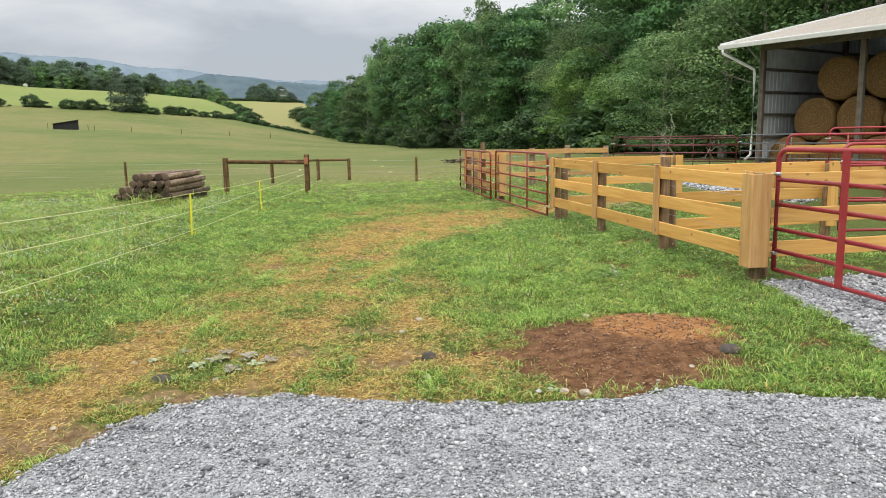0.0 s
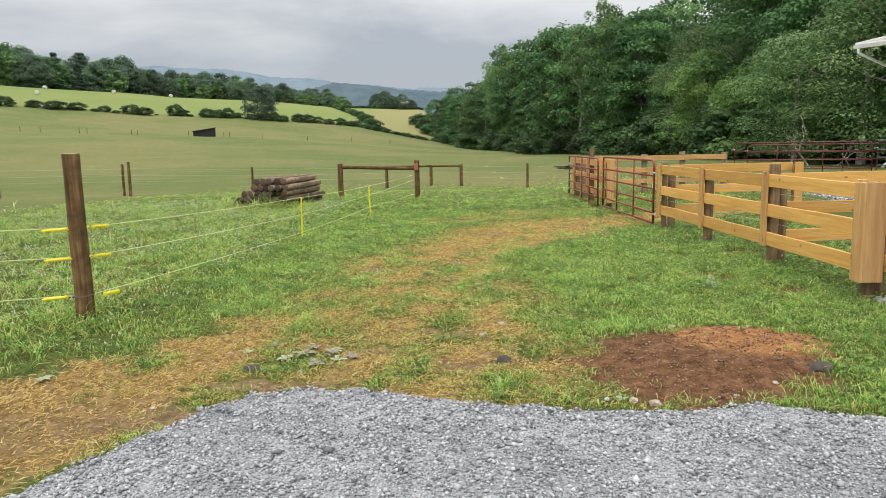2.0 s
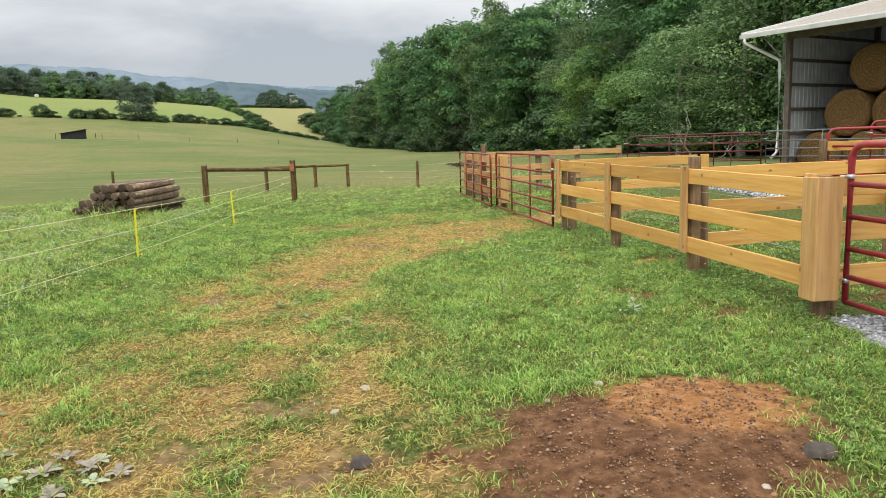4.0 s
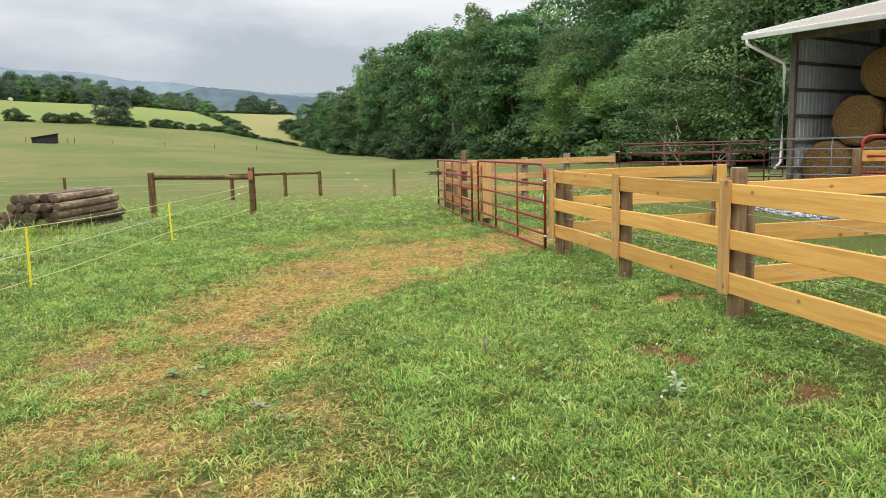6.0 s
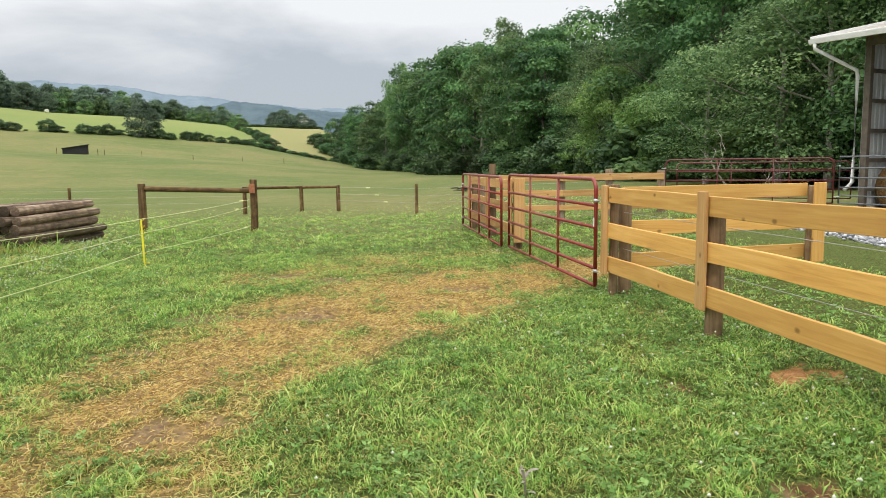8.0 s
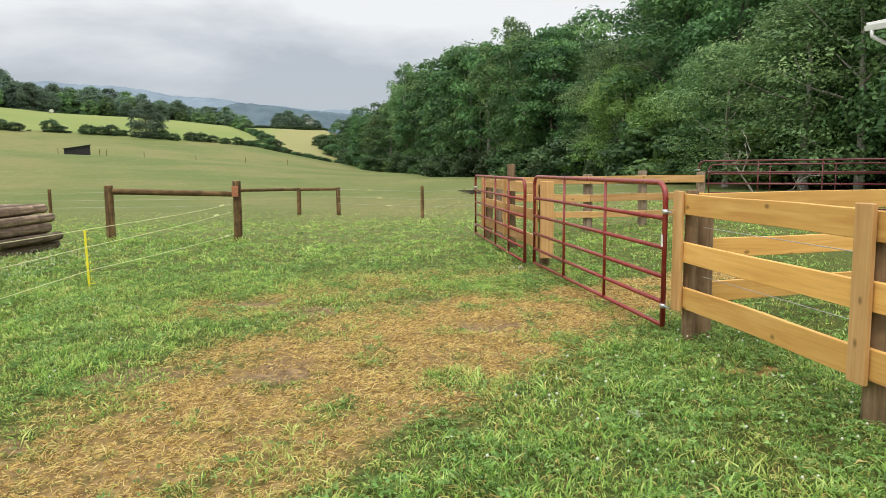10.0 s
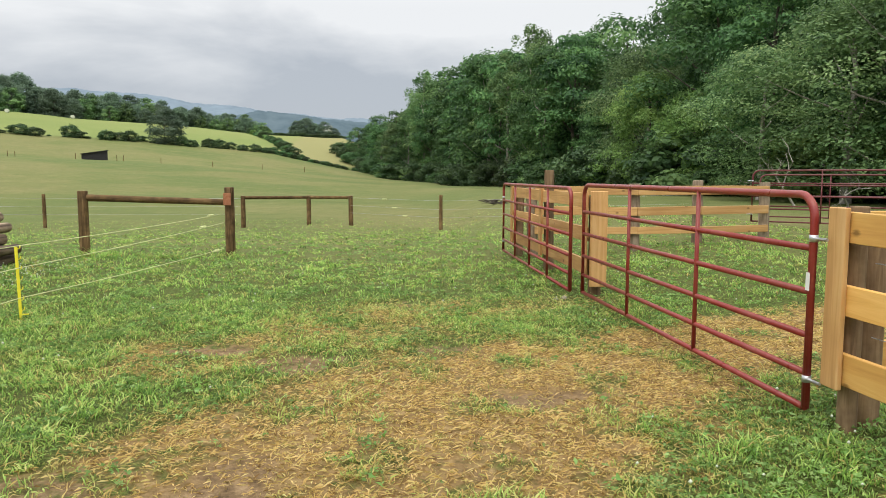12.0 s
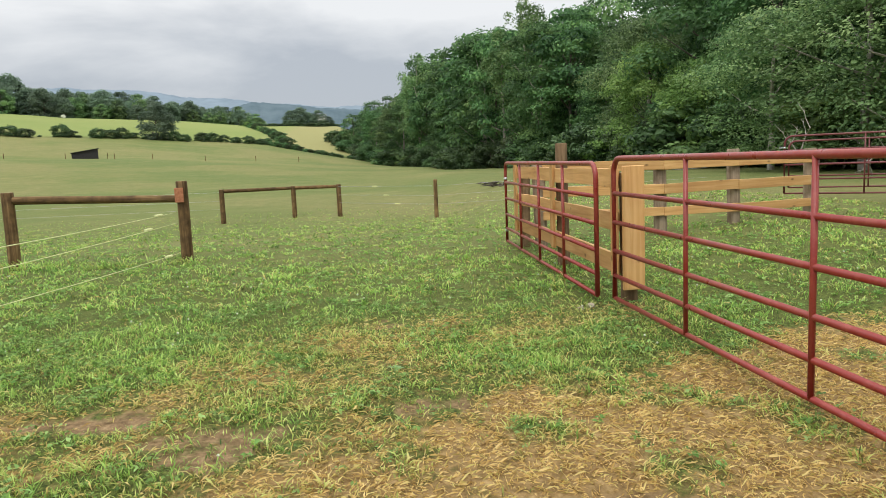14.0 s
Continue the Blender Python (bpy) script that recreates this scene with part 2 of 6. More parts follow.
def box_bm(sx, sy, sz, bevel=0.0, wobble=0.0, cuts=0):
    """A box centred on the origin, with chamfered edges, slightly warped along x where wanted."""
    bm = bmesh.new()
    bmesh.ops.create_cube(bm, size=1.0)
    bmesh.ops.scale(bm, vec=(sx, sy, sz), verts=bm.verts)
    if cuts:
        bmesh.ops.subdivide_edges(bm, edges=[e for e in bm.edges if abs(e.verts[0].co.x - e.verts[1].co.x) > sx * 0.9], cuts=cuts)
    if bevel:
        bmesh.ops.bevel(bm, geom=[e for e in bm.edges if e.calc_face_angle(0) > 0.5], offset=bevel, segments=1, affect="EDGES")
    if wobble:
        s = random.uniform(0, 50)
        for v in bm.verts:
            v.co.y += wobble * noise.noise((v.co.x * 0.9 + s, 0, 1.7))
            v.co.z += wobble * noise.noise((v.co.x * 0.9 + s, 9.1, 0))
    return bm


def tube_into(bm, pts, r, n=8, closed=False, r_end=None, cap=True):
    """A round tube along points, joined into bm."""
    pts = [Vector(p) for p in pts]
    rings, m = [], len(pts)
    for i, p in enumerate(pts):
        a = pts[i - 1] if (i or closed) else p
        b = pts[(i + 1) % m] if (i < m - 1 or closed) else p
        d = (b - a).normalized()
        side = d.cross(Vector((0, 0, 1)))
        if side.length < 1e-3:
            side = d.cross(Vector((0, 1, 0)))
        side.normalize()
        up = side.cross(d).normalized()
        rr = r if r_end is None else r + (r_end - r) * i / (m - 1)
        rings.append([bm.verts.new(p + rr * (math.cos(2 * math.pi * j / n) * side + math.sin(2 * math.pi * j / n) * up)) for j in range(n)])
    for i in range(m if closed else m - 1):
        a, b = rings[i], rings[(i + 1) % m]
        for j in range(n):
            f = bm.faces.new((a[j], a[(j + 1) % n], b[(j + 1) % n], b[j]))
            f.smooth = True
    if cap and not closed:
        bm.faces.new(rings[0])
        bm.faces.new(rings[-1][::-1])
    return bm


def tube_bm(pts, r, n=8, closed=False, r_end=None):
    bm = tube_into(bmesh.new(), pts, r, n, closed, r_end)
    bmesh.ops.recalc_face_normals(bm, faces=bm.faces)
    return bm


def log_bm(length, r, n=14, lumps=0.06, taper=0.06, seed=0.0, rings=7):
    """A round post or log along z from 0, lumpy, with eased ends."""
    bm = bmesh.new()
    rows = []
    hs = [0, 0.012] + [length * i / rings for i in range(1, rings)] + [length - 0.012, length]
    for h in hs:
        rr = r * (1 - taper * h / length) * (0.93 if h in (hs[0], hs[-1]) else 1)
        rows.append([bm.verts.new((rr * (1 + lumps * noise.noise((math.cos(a) * 1.2 + seed, math.sin(a) * 1.2, h * 1.6 + seed))) * math.cos(a),
                                   rr * (1 + lumps * noise.noise((math.cos(a) * 1.2 + seed, math.sin(a) * 1.2, h * 1.6 + seed))) * math.sin(a), h))
                     for a in (2 * math.pi * j / n for j in range(n))])
    for a, b in zip(rows, rows[1:]):
        for j in range(n):
            f = bm.faces.new((a[j], a[(j + 1) % n], b[(j + 1) % n], b[j]))
            f.smooth = True
    bm.faces.new(rows[0][::-1]).material_index = 1
    bm.faces.new(rows[-1]).material_index = 1
    return bm


def along(p, q):
    """The pose at p with x towards q and z as upright as may be."""
    p, q = Vector(p), Vector(q)
    d = (q - p).normalized()
    y = Vector((0, 0, 1)).cross(d).normalized()
    z = d.cross(y)
    m = Matrix((d, y, z)).transposed().to_4x4()
    m.translation = p
    return m


def upright(p, q):
    """The pose at p with z towards q."""
    p, q = Vector(p), Vector(q)
    m = (q - p).to_track_quat("Z", "Y").to_matrix().to_4x4()
    m.translation = p
    return m


def flat_mesh(name, verts, faces, attrs=(), smooth=False):
    """A mesh from numpy arrays: faces all of one length; attrs: name and a value for each vertex."""
    me = bpy.data.meshes.new(name)
    n, k = faces.shape
    me.vertices.add(len(verts))
    me.vertices.foreach_set("co", np.ascontiguousarray(verts, dtype=np.float32).ravel())
    me.loops.add(n * k)
    me.loops.foreach_set("vertex_index", np.ascontiguousarray(faces, dtype=np.int32).ravel())
    me.polygons.add(n)
    me.polygons.foreach_set("loop_start", np.arange(0, n * k, k, dtype=np.int32))
    if smooth:
        me.polygons.foreach_set("use_smooth", np.ones(n, dtype=bool))
    me.update(calc_edges=True)
    for key, values in attrs:
        me.attributes.new(key, "FLOAT", "POINT").data.foreach_set("value", np.ascontiguousarray(values, dtype=np.float32))
    return me


# ---- the lie of the land ----
def smooth(t):
    t = np.clip(t, 0, 1)
    return t * t * (3 - 2 * t)


AZ = np.array([-180, -110, -60, -36, -25.5, -20.7, -14.8, -7.7, -4.5, -2.3, 2, 6, 60, 180.0])
EL_MID = np.array([0, 0.8, 1.8, 1.5, 1.2, 1.0, 0.75, 0.35, 0.1, -0.1, -0.45, -0.75, -0.4, 0])
EL_HEDGE = np.array([0, 1.8, 3.9, 3.46, 2.75, 2.48, 2.18, 1.62, 1.05, 0.6, -0.3, -0.55, -0.1, 0])
EL_TOP = np.array([0, 2.5, 5.2, 4.69, 4.25, 3.87, 3.7, 2.95, 2.85, 2.8, 1.4, -0.2, 0.0, 0])
D_MID, D_HEDGE, D_TOP = 165.0, 235.0, 350.0
wave_seed = np.random.RandomState(3).rand(12, 4)


def ripple(x, y, size, n=6, k=0):
    """A cheap smooth noise from a few sine waves, about -1 to 1."""
    s = 0
    for a, b, c, d in wave_seed[k:k + n]:
        ang = a * 6.283
        f = (0.6 + 1.2 * b) / size
        s = s + np.sin((x * np.cos(ang) + y * np.sin(ang)) * f * 6.283 + c * 6.283 + 1.7 * np.sin((x * np.sin(ang) - y * np.cos(ang)) * f * 3.1 + d * 6.283))
    return s / n


def land(x, y):
    """The height of the ground."""
    x, y = np.asarray(x, float), np.asarray(y, float)
    d = np.hypot(x, y)
    az = np.degrees(np.arctan2(x, y))
    near = (0.26 * smooth((x - 4.6) / 4.5) * smooth((y - 13) / 9) * smooth((14.5 - x) / 4)
            - 0.42 * smooth((y - 24) / 12) * smooth((9 - x) / 6)
            + 0.10 * smooth((-2.2 - x) / 1.5) * smooth((24 - y) / 6))
    zm = 1.7 + D_MID * np.tan(np.radians(np.interp(az, AZ, EL_MID)))
    zh = 1.7 + D_HEDGE * np.tan(np.radians(np.interp(az, AZ, EL_HEDGE)))
    zt = 1.7 + D_TOP * np.tan(np.radians(np.interp(az, AZ, EL_TOP)))
    z = near + (zm - near) * smooth((d - 40) / (D_MID - 40)) ** 1.3
    z = z + (zh - zm) * np.clip((d - D_MID) / (D_HEDGE - D_MID), 0, 1) ** 1.2
    z = z + (zt - zh) * np.clip((d - D_HEDGE) / (D_TOP - D_HEDGE), 0, 1) ** 0.9
    z = z - 26 * smooth((d - D_TOP - 15) / 500)
    z = z + 0.25 * ripple(x, y, 38) * smooth((d - 45) / 60)
    return z


EDGE_X = np.array([-3.2, -2.6, -2.1, -1.72, -1.36, -1.11, -0.77, -0.39, 0, 0.4, 0.75, 1.1, 1.45, 1.8, 2.03, 2.25, 2.56, 2.9, 3.2, 3.5, 4.0, 4.4, 4.6, 4.75, 6.5, 9, 14])
EDGE_Y = np.array([-3, 1.5, 2.9, 3.7, 4.35, 4.68, 4.8, 4.77, 4.6, 4.46, 4.4, 4.31, 4.23, 4.22, 4.31, 4.36, 4.18, 4.08, 3.92, 3.85, 4.3, 5.5, 6.6, 7.35, 7.5, 6.8, 6.5])
TRACK = np.array([(6.6, 16.9, 0.8, 0.8), (5.4, 16.5, 0.9, 0.9), (4.3, 15.8, 1.15, 0.84), (2.7, 14.9, 1.6, 0.84), (1.5, 13.6, 1.6, 0.84), (0.7, 12.3, 1.3, 0.8), (0.2, 11.2, 1.1, 0.75),
                  (-0.1, 10.2, 1.4, 0.62), (-0.1, 8.8, 1.6, 0.48), (-0.1, 7.4, 1.7, 0.48), (-0.05, 6.2, 1.7, 0.54), (0.1, 5.2, 1.7, 0.56)])
WORN = np.array([(0.2, 15.9, 0.8, 0.4), (1.3, 17.0, 1.2, 0.38), (2.6, 17.8, 1.2, 0.34), (4.0, 18.2, 0.8, 0.3)])
SIDE = np.array([(-1.5, 7.2, 0.4, 0.5), (-1.65, 6.3, 0.5, 0.85), (-1.9, 5.4, 0.75, 0.9), (-2.2, 4.6, 1.0, 0.95), (-3.0, 3.6, 1.2, 0.95), (-4.2, 2.2, 1.5, 0.95)])
# bare earth: centre, radii, how bare
SPOTS = np.array([(2.30, 5.30, 0.92, 0.86, 1.0), (2.80, 5.75, 0.62, 0.42, 1.0), (1.75, 5.0, 0.50, 0.50, 0.9), (1.75, 5.85, 0.3, 0.25, 0.7), (1.95, 4.55, 0.45, 0.32, 0.95), (1.25, 5.35, 0.4, 0.16, 0.9), (3.1, 5.35, 0.3, 0.2, 0.8), (0.1, 6.35, 0.34, 0.15, 0.9), (0.38, 5.34, 0.32, 0.13, 0.75), (0.80, 5.40, 0.55, 0.12, 0.85),
                  (-1.49, 4.25, 0.5, 0.28, 0.9), (-1.0, 4.86, 0.55, 0.12, 0.9), (-1.9, 4.3, 0.6, 0.35, 0.6), (-2.8, 3.9, 0.8, 0.6, 0.5), (-1.7, 5.5, 0.5, 0.15, 0.6), (-0.2, 5.75, 0.35, 0.12, 0.7), (3.86, 5.28, 0.35, 0.12, 0.85), (3.9, 4.75, 0.3, 0.1, 0.7),
                  (3.67, 10.6, 0.2, 0.42, 0.9), (4.58, 10.8, 0.32, 0.22, 1.0), (4.43, 13.0, 0.26, 0.14, 1.0), (3.59, 9.04, 0.2, 0.3, 0.7), (3.73, 8.66, 0.16, 0.16, 0.8), (4.1, 8.0, 0.25, 0.3, 0.7), (0.43, 10.35, 0.26, 0.2, 0.8), (-0.79, 9.77, 0.32, 0.3, 0.8),
                  (1.06, 13.43, 0.3, 0.2, 0.8), (0.44, 16.31, 0.34, 0.2, 0.85), (1.21, 15.79, 0.42, 0.2, 0.75), (2.95, 14.74, 0.35, 0.18, 0.8), (2.49, 16.14, 0.3, 0.14, 0.7), (2.27, 18.35, 0.22, 0.1, 0.7), (1.26, 17.99, 0.22, 0.12, 0.8), (0.05, 13.6, 0.5, 0.28, 0.58),
                  (1.14, 13.71, 0.3, 0.2, 0.6), (-0.4, 12.3, 0.3, 0.2, 0.6), (2.2, 13.6, 0.25, 0.14, 0.6), (0.3, 7.3, 0.3, 0.12, 0.65), (5.9, 8.0, 0.4, 0.3, 0.6)])


def band(x, y, line):
    """How far inside a band of changing width a place is: 1 on its line, 0 at its edge."""
    best = np.full(np.shape(x), -9.0)
    power = np.zeros(np.shape(x))
    for (x0, y0, w0, s0), (x1, y1, w1, s1) in zip(line, line[1:]):
        dx, dy = x1 - x0, y1 - y0
        t = np.clip(((x - x0) * dx + (y - y0) * dy) / (dx * dx + dy * dy), 0, 1)
        dist = np.hypot(x - x0 - t * dx, y - y0 - t * dy)
        v = 1 - dist / (w0 + (w1 - w0) * t)
        s = s0 + (s1 - s0) * t
        better = v > best
        best, power = np.where(better, v, best), np.where(better, s, power)
    return best, power


def covers(x, y):
    """Shares of straw, bare earth and gravel at places."""
    x, y = np.asarray(x, float), np.asarray(y, float)
    jx, jy = x + 0.22 * ripple(x, y, 1.1) + 0.1 * ripple(x, y, 0.4, 6, 3), y + 0.22 * ripple(x + 40, y, 1.1) + 0.1 * ripple(x, y + 9, 0.4, 6, 5)
    straw = np.zeros(np.shape(x))
    for line in (TRACK, SIDE, WORN):
        v, s = band(jx, jy, line)
        straw = np.maximum(straw, smooth(v / 0.9 + 0.25) * s)
    straw = np.clip(straw * (1.0 + 0.95 * ripple(x, y, 1.3, 6, 1) + 0.6 * ripple(x, y, 0.36, 6, 5)), 0, 1)
    bare = np.zeros(np.shape(x))
    bx, by = jx + 0.20 * ripple(x, y, 0.6, 6, 2) + 0.10 * ripple(x, y, 0.23, 6, 1), jy + 0.20 * ripple(x + 5, y, 0.6, 6, 3) + 0.10 * ripple(x, y + 3, 0.23, 6, 4)
    for cx, cy, rx, ry, s in SPOTS:
        q = np.hypot((bx - cx) / rx, (by - cy) / ry)
        bare = np.maximum(bare, smooth((1.28 - q) / 0.62) * s)
    jj = 0.06 * ripple(x, y, 0.5) + 0.03 * ripple(x, y, 0.17, 6, 4)
    gravel = smooth((np.interp(x + jj, EDGE_X, EDGE_Y) - y + jj) / 0.10 + 0.5)
    strip = smooth(1.3 - np.hypot((x - 10.9) / 1.0, (y - 18.6) / 3.4) * 1.0) * 1.4
    gravel = np.maximum(gravel, np.clip(strip, 0, 1))
    return straw, bare * (1 - gravel), gravel


def spread(lo, hi, step, far, grow):
    """Grid lines: even between lo and hi, then wider and wider out to far."""
    mid = list(np.arange(lo, hi + step / 2, step))
    out, s, v = [], step, hi
    while v < far:
        s *= grow
        v += s
        out.append(v)
    low, s, v = [], step, lo
    while v > -far:
        s *= grow
        v -= s
        low.append(v)
    return np.array(low[::-1] + mid + out)


def make_ground():
    gx, gy = spread(-6, 7.5, 0.13, 3500, 1.09), spread(2.0, 20, 0.13, 3500, 1.09)
    x, y = np.meshgrid(gx, gy)
    straw, bare, gravel = covers(x, y)
    z = land(x, y)
    fine = smooth((60 - np.hypot(x, y - 10)) / 40)
    z = z + fine * (0.018 * ripple(x, y, 1.3) + 0.008 * ripple(x, y, 0.35, 6, 4))
    heap = smooth(1.25 - np.hypot((x - 2.45) / 1.15, (y - 5.6) / 0.95))
    z = z + 0.07 * heap + bare * fine * 0.02 * ripple(x, y, 0.28, 6, 2) - 0.02 * bare * (1 - heap)
    z = z + gravel * fine * (0.015 + 0.012 * ripple(x, y, 0.8, 6, 5)) - 0.02 * straw * fine
    clay = np.maximum(smooth(1.5 - np.hypot((x - 2.95) / 0.75, (y - 5.8) / 0.5)), smooth((x - 3.9) / 0.3) * smooth((y - 9.5) / 0.5))
    dust = 1 - np.maximum(smooth(1.9 - np.hypot((x - 2.3) / 1.1, (y - 5.3) / 1.0)), smooth((x - 3.2) / 0.5))
    ny, nx = x.shape
    idx = np.arange(nx * ny).reshape(ny, nx)
    faces = np.stack([idx[:-1, :-1], idx[:-1, 1:], idx[1:, 1:], idx[1:, :-1]], -1).reshape(-1, 4)
    me = flat_mesh("ground", np.stack([x, y, z], -1).reshape(-1, 3), faces,
                   (("straw", straw.ravel()), ("bare", bare.ravel()), ("gravel", gravel.ravel()), ("clay", clay.ravel()), ("dust", dust.ravel())), True)
    k = Nodes("pasture_ground", 0.95, 0, 0.12)
    v = k.coord()
    big, mid, small, tiny = k.noise(v, 0.035, 5), k.noise(v, 0.6, 5, 0.6), k.noise(v, 6, 6, 0.7), k.noise(v, 60, 5, 0.75)
    mat = k.noise(v, 38, 7, 0.8)
    green = k.ramp(mat, (0.36, (0.020, 0.026, 0.008)), (0.5, (0.085, 0.110, 0.026)), (0.66, (0.23, 0.29, 0.07)))
    green = k.mix(k.value(small, 0.45, 0.7, 0, 0.35), green, (0.12, 0.095, 0.035))
    dry = k.ramp(big, (0.40, (0.085, 0.122, 0.034)), (0.49, (0.15, 0.16, 0.052)), (0.57, (0.25, 0.20, 0.088)))
    geo = k.node("NewGeometry")
    sep = k.node("SeparateXYZ")
    k.link(geo.outputs["Position"], sep.inputs["Vector"])
    away = k.math("MAXIMUM", k.value(sep.outputs["Y"], 17.5, 27), k.value(sep.outputs["X"], -8.5, -12.0))
    pasture = k.mix(0.4, dry, k.ramp(mid, (0.3, (0.095, 0.135, 0.034)), (0.7, (0.19, 0.20, 0.072))))
    streak = k.noise(k.coord((0.6, 1.0, 1.0)), 0.14, 8, 0.75, 0.6)
    pasture = k.mix(k.value(streak, 0.42, 0.66, 0, 0.4), pasture, (0.11, 0.155, 0.04))
    pasture = k.mix(k.value(k.noise(v, 0.25, 6, 0.7), 0.5, 0.7, 0, 0.45), pasture, (0.28, 0.24, 0.105))
    pasture = k.mix(k.value(k.noise(v, 1.7, 8, 0.8), 0.42, 0.62, 0, 0.6), pasture, (0.085, 0.125, 0.034))
    pasture = k.mix(k.value(mat, 0.4, 0.7, 0, 0.35), pasture, (0.24, 0.24, 0.095))
    # the mown field beyond the hedge is lighter and yellower
    vl = k.node("VectorMath")
    vl.operation = "LENGTH"
    k.link(geo.outputs["Position"], vl.inputs[0])
    field = k.value(vl.outputs["Value"], D_HEDGE - 1, D_HEDGE + 6)
    meadow = k.ramp(k.noise(v, 0.02, 4), (0.3, (0.165, 0.215, 0.060)), (0.7, (0.225, 0.255, 0.082)))
    meadow = k.mix(k.value(sep.outputs["X"], -36, -29, 0, 0.8), meadow, (0.27, 0.245, 0.105))
    grass = k.mix(away, green, pasture)
    grass = k.mix(field, grass, meadow)
    earth = k.ramp(k.noise(v, 9, 7, 0.7), (0.28, (0.055, 0.024, 0.011)), (0.5, (0.165, 0.082, 0.040)), (0.75, (0.34, 0.19, 0.10)))
    tan = k.ramp(k.noise(v, 12, 7, 0.7), (0.28, (0.13, 0.078, 0.032)), (0.5, (0.30, 0.20, 0.085)), (0.75, (0.52, 0.37, 0.17)))
    stone = k.ramp(tiny, (0.38, (0.09, 0.092, 0.098)), (0.48, (0.33, 0.335, 0.345)), (0.66, (0.55, 0.555, 0.56)))
    wet = k.value(k.noise(v, 1.1, 4), 0.4, 0.6, 0.82, 1.12)
    hs = k.node("HueSaturation")
    k.link(stone, hs.inputs["Color"])
    k.link(wet, hs.inputs["Value"])

    def edge(mask, soft=0.25):
        s = k.math("ADD", k.attr(mask), k.value(small, 0.28, 0.72, -0.4, 0.4))
        return k.value(s, 0.5 - soft, 0.5 + soft)
    c = k.mix(edge("straw"), grass, tan)
    clay = k.ramp(k.noise(v, 14, 8, 0.75), (0.3, (0.17, 0.070, 0.024)), (0.5, (0.37, 0.175, 0.066)), (0.72, (0.58, 0.335, 0.155)))
    red = k.mix(k.value(k.math("ADD", k.attr("clay"), k.value(mid, 0.3, 0.7, -0.3, 0.3)), 0.35, 0.65), earth, clay)
    dusty = k.ramp(k.noise(v, 16, 8, 0.75), (0.3, (0.075, 0.048, 0.026)), (0.5, (0.235, 0.155, 0.080)), (0.72, (0.46, 0.325, 0.18)))
    red = k.mix(k.value(k.math("ADD", k.attr("dust"), k.value(mid, 0.3, 0.7, -0.25, 0.25)), 0.3, 0.7), red, dusty)
    c = k.mix(edge("bare", 0.2), c, red)
    c = k.mix(edge("gravel", 0.08), c, hs.outputs["Color"])
    m = k.done(c, k.math("ADD", tiny, small), 0.8, 0.025)
    me.materials.append(m)
    return tagged(new("ground", me), "green pasture with worn straw track, red earth and grey gravel", "ground", kind="structure")


GROUND = make_ground()


def gz(x, y):
    return float(land(x, y))


# ---- fences ----
def cover_board_bm(w, h, t=0.035):
    return box_bm(w, t, h, 0.006)


def post_into(parent, x, y, z0, z1, r, material, name="post", lean=(0, 0), label=""):
    me = mesh_of(name, log_bm(z1 - z0, r, 14, 0.05, 0.05, random.uniform(0, 60)))
    me.materials.append(material)
    me.materials.append(M_END)
    inv = parent.matrix_world.inverted()
    return part(name, me, None, parent, label, inv @ pose(x, y, z0, lean[0], lean[1], random.uniform(0, 360)))


def board_fence(label, posts, rails=((1.06, 1.23), (0.66, 0.83), (0.27, 0.45)), side=-1, batten=True, tops=None, r=0.076, first_cover=True, material=None, wood=None, slim=None):
    """Posts in a row (x, y) with three sawn boards a bay on one side, and an upright board over each joint."""
    x0, y0 = posts[0]
    fence = thing("board_fence", (x0, y0, gz(x0, y0)), label, "fence")
    inv = fence.matrix_world.inverted()
    d = (Vector((*posts[-1], 0)) - Vector((*posts[0], 0))).normalized()
    n = Vector((-d.y, d.x, 0)) * side
    for i, (x, y) in enumerate(posts):
        top = 1.20 if tops is None else tops[i]
        ri = (slim or {}).get(i, r)
        at = Vector((x, y, 0)) + n * (r - ri)
        post_into(fence, at.x, at.y, gz(x, y) - 0.1, top, ri, material or M_POST, lean=(random.uniform(-1, 1), random.uniform(-1, 1)))
    for (xa, ya), (xb, yb) in zip(posts, posts[1:]):
        for lo, hi in rails:
            a = Vector((xa, ya, (lo + hi) / 2 + random.uniform(-0.008, 0.008))) + n * (r + 0.018) - d * 0.0
            b = Vector((xb, yb, (lo + hi) / 2 + random.uniform(-0.008, 0.008))) + n * (r + 0.018)
            length = (b - a).length - 0.006
            part("rail", box_bm(length, 0.036, hi - lo, 0.004, 0.012, 6), wood or M_BOARD, fence, at=inv @ along(a, b) @ Matrix.Translation((length / 2 + 0.003, 0, 0)))
    if batten:
        for i, (x, y) in enumerate(posts):
            if i == 0 and not first_cover:
                continue
            lo, hi = rails[-1][0] - 0.02, rails[0][1] + 0.035
            c = Vector((x, y, (lo + hi) / 2)) + n * (r + 0.057)
            part("batten", box_bm(hi - lo, 0.034, 0.14, 0.005, 0), M_COVER, fence, "weathered upright board",
                 inv @ along(c, c + d) @ pose(0, 0, 0, 0, 90, 0))
    return fence


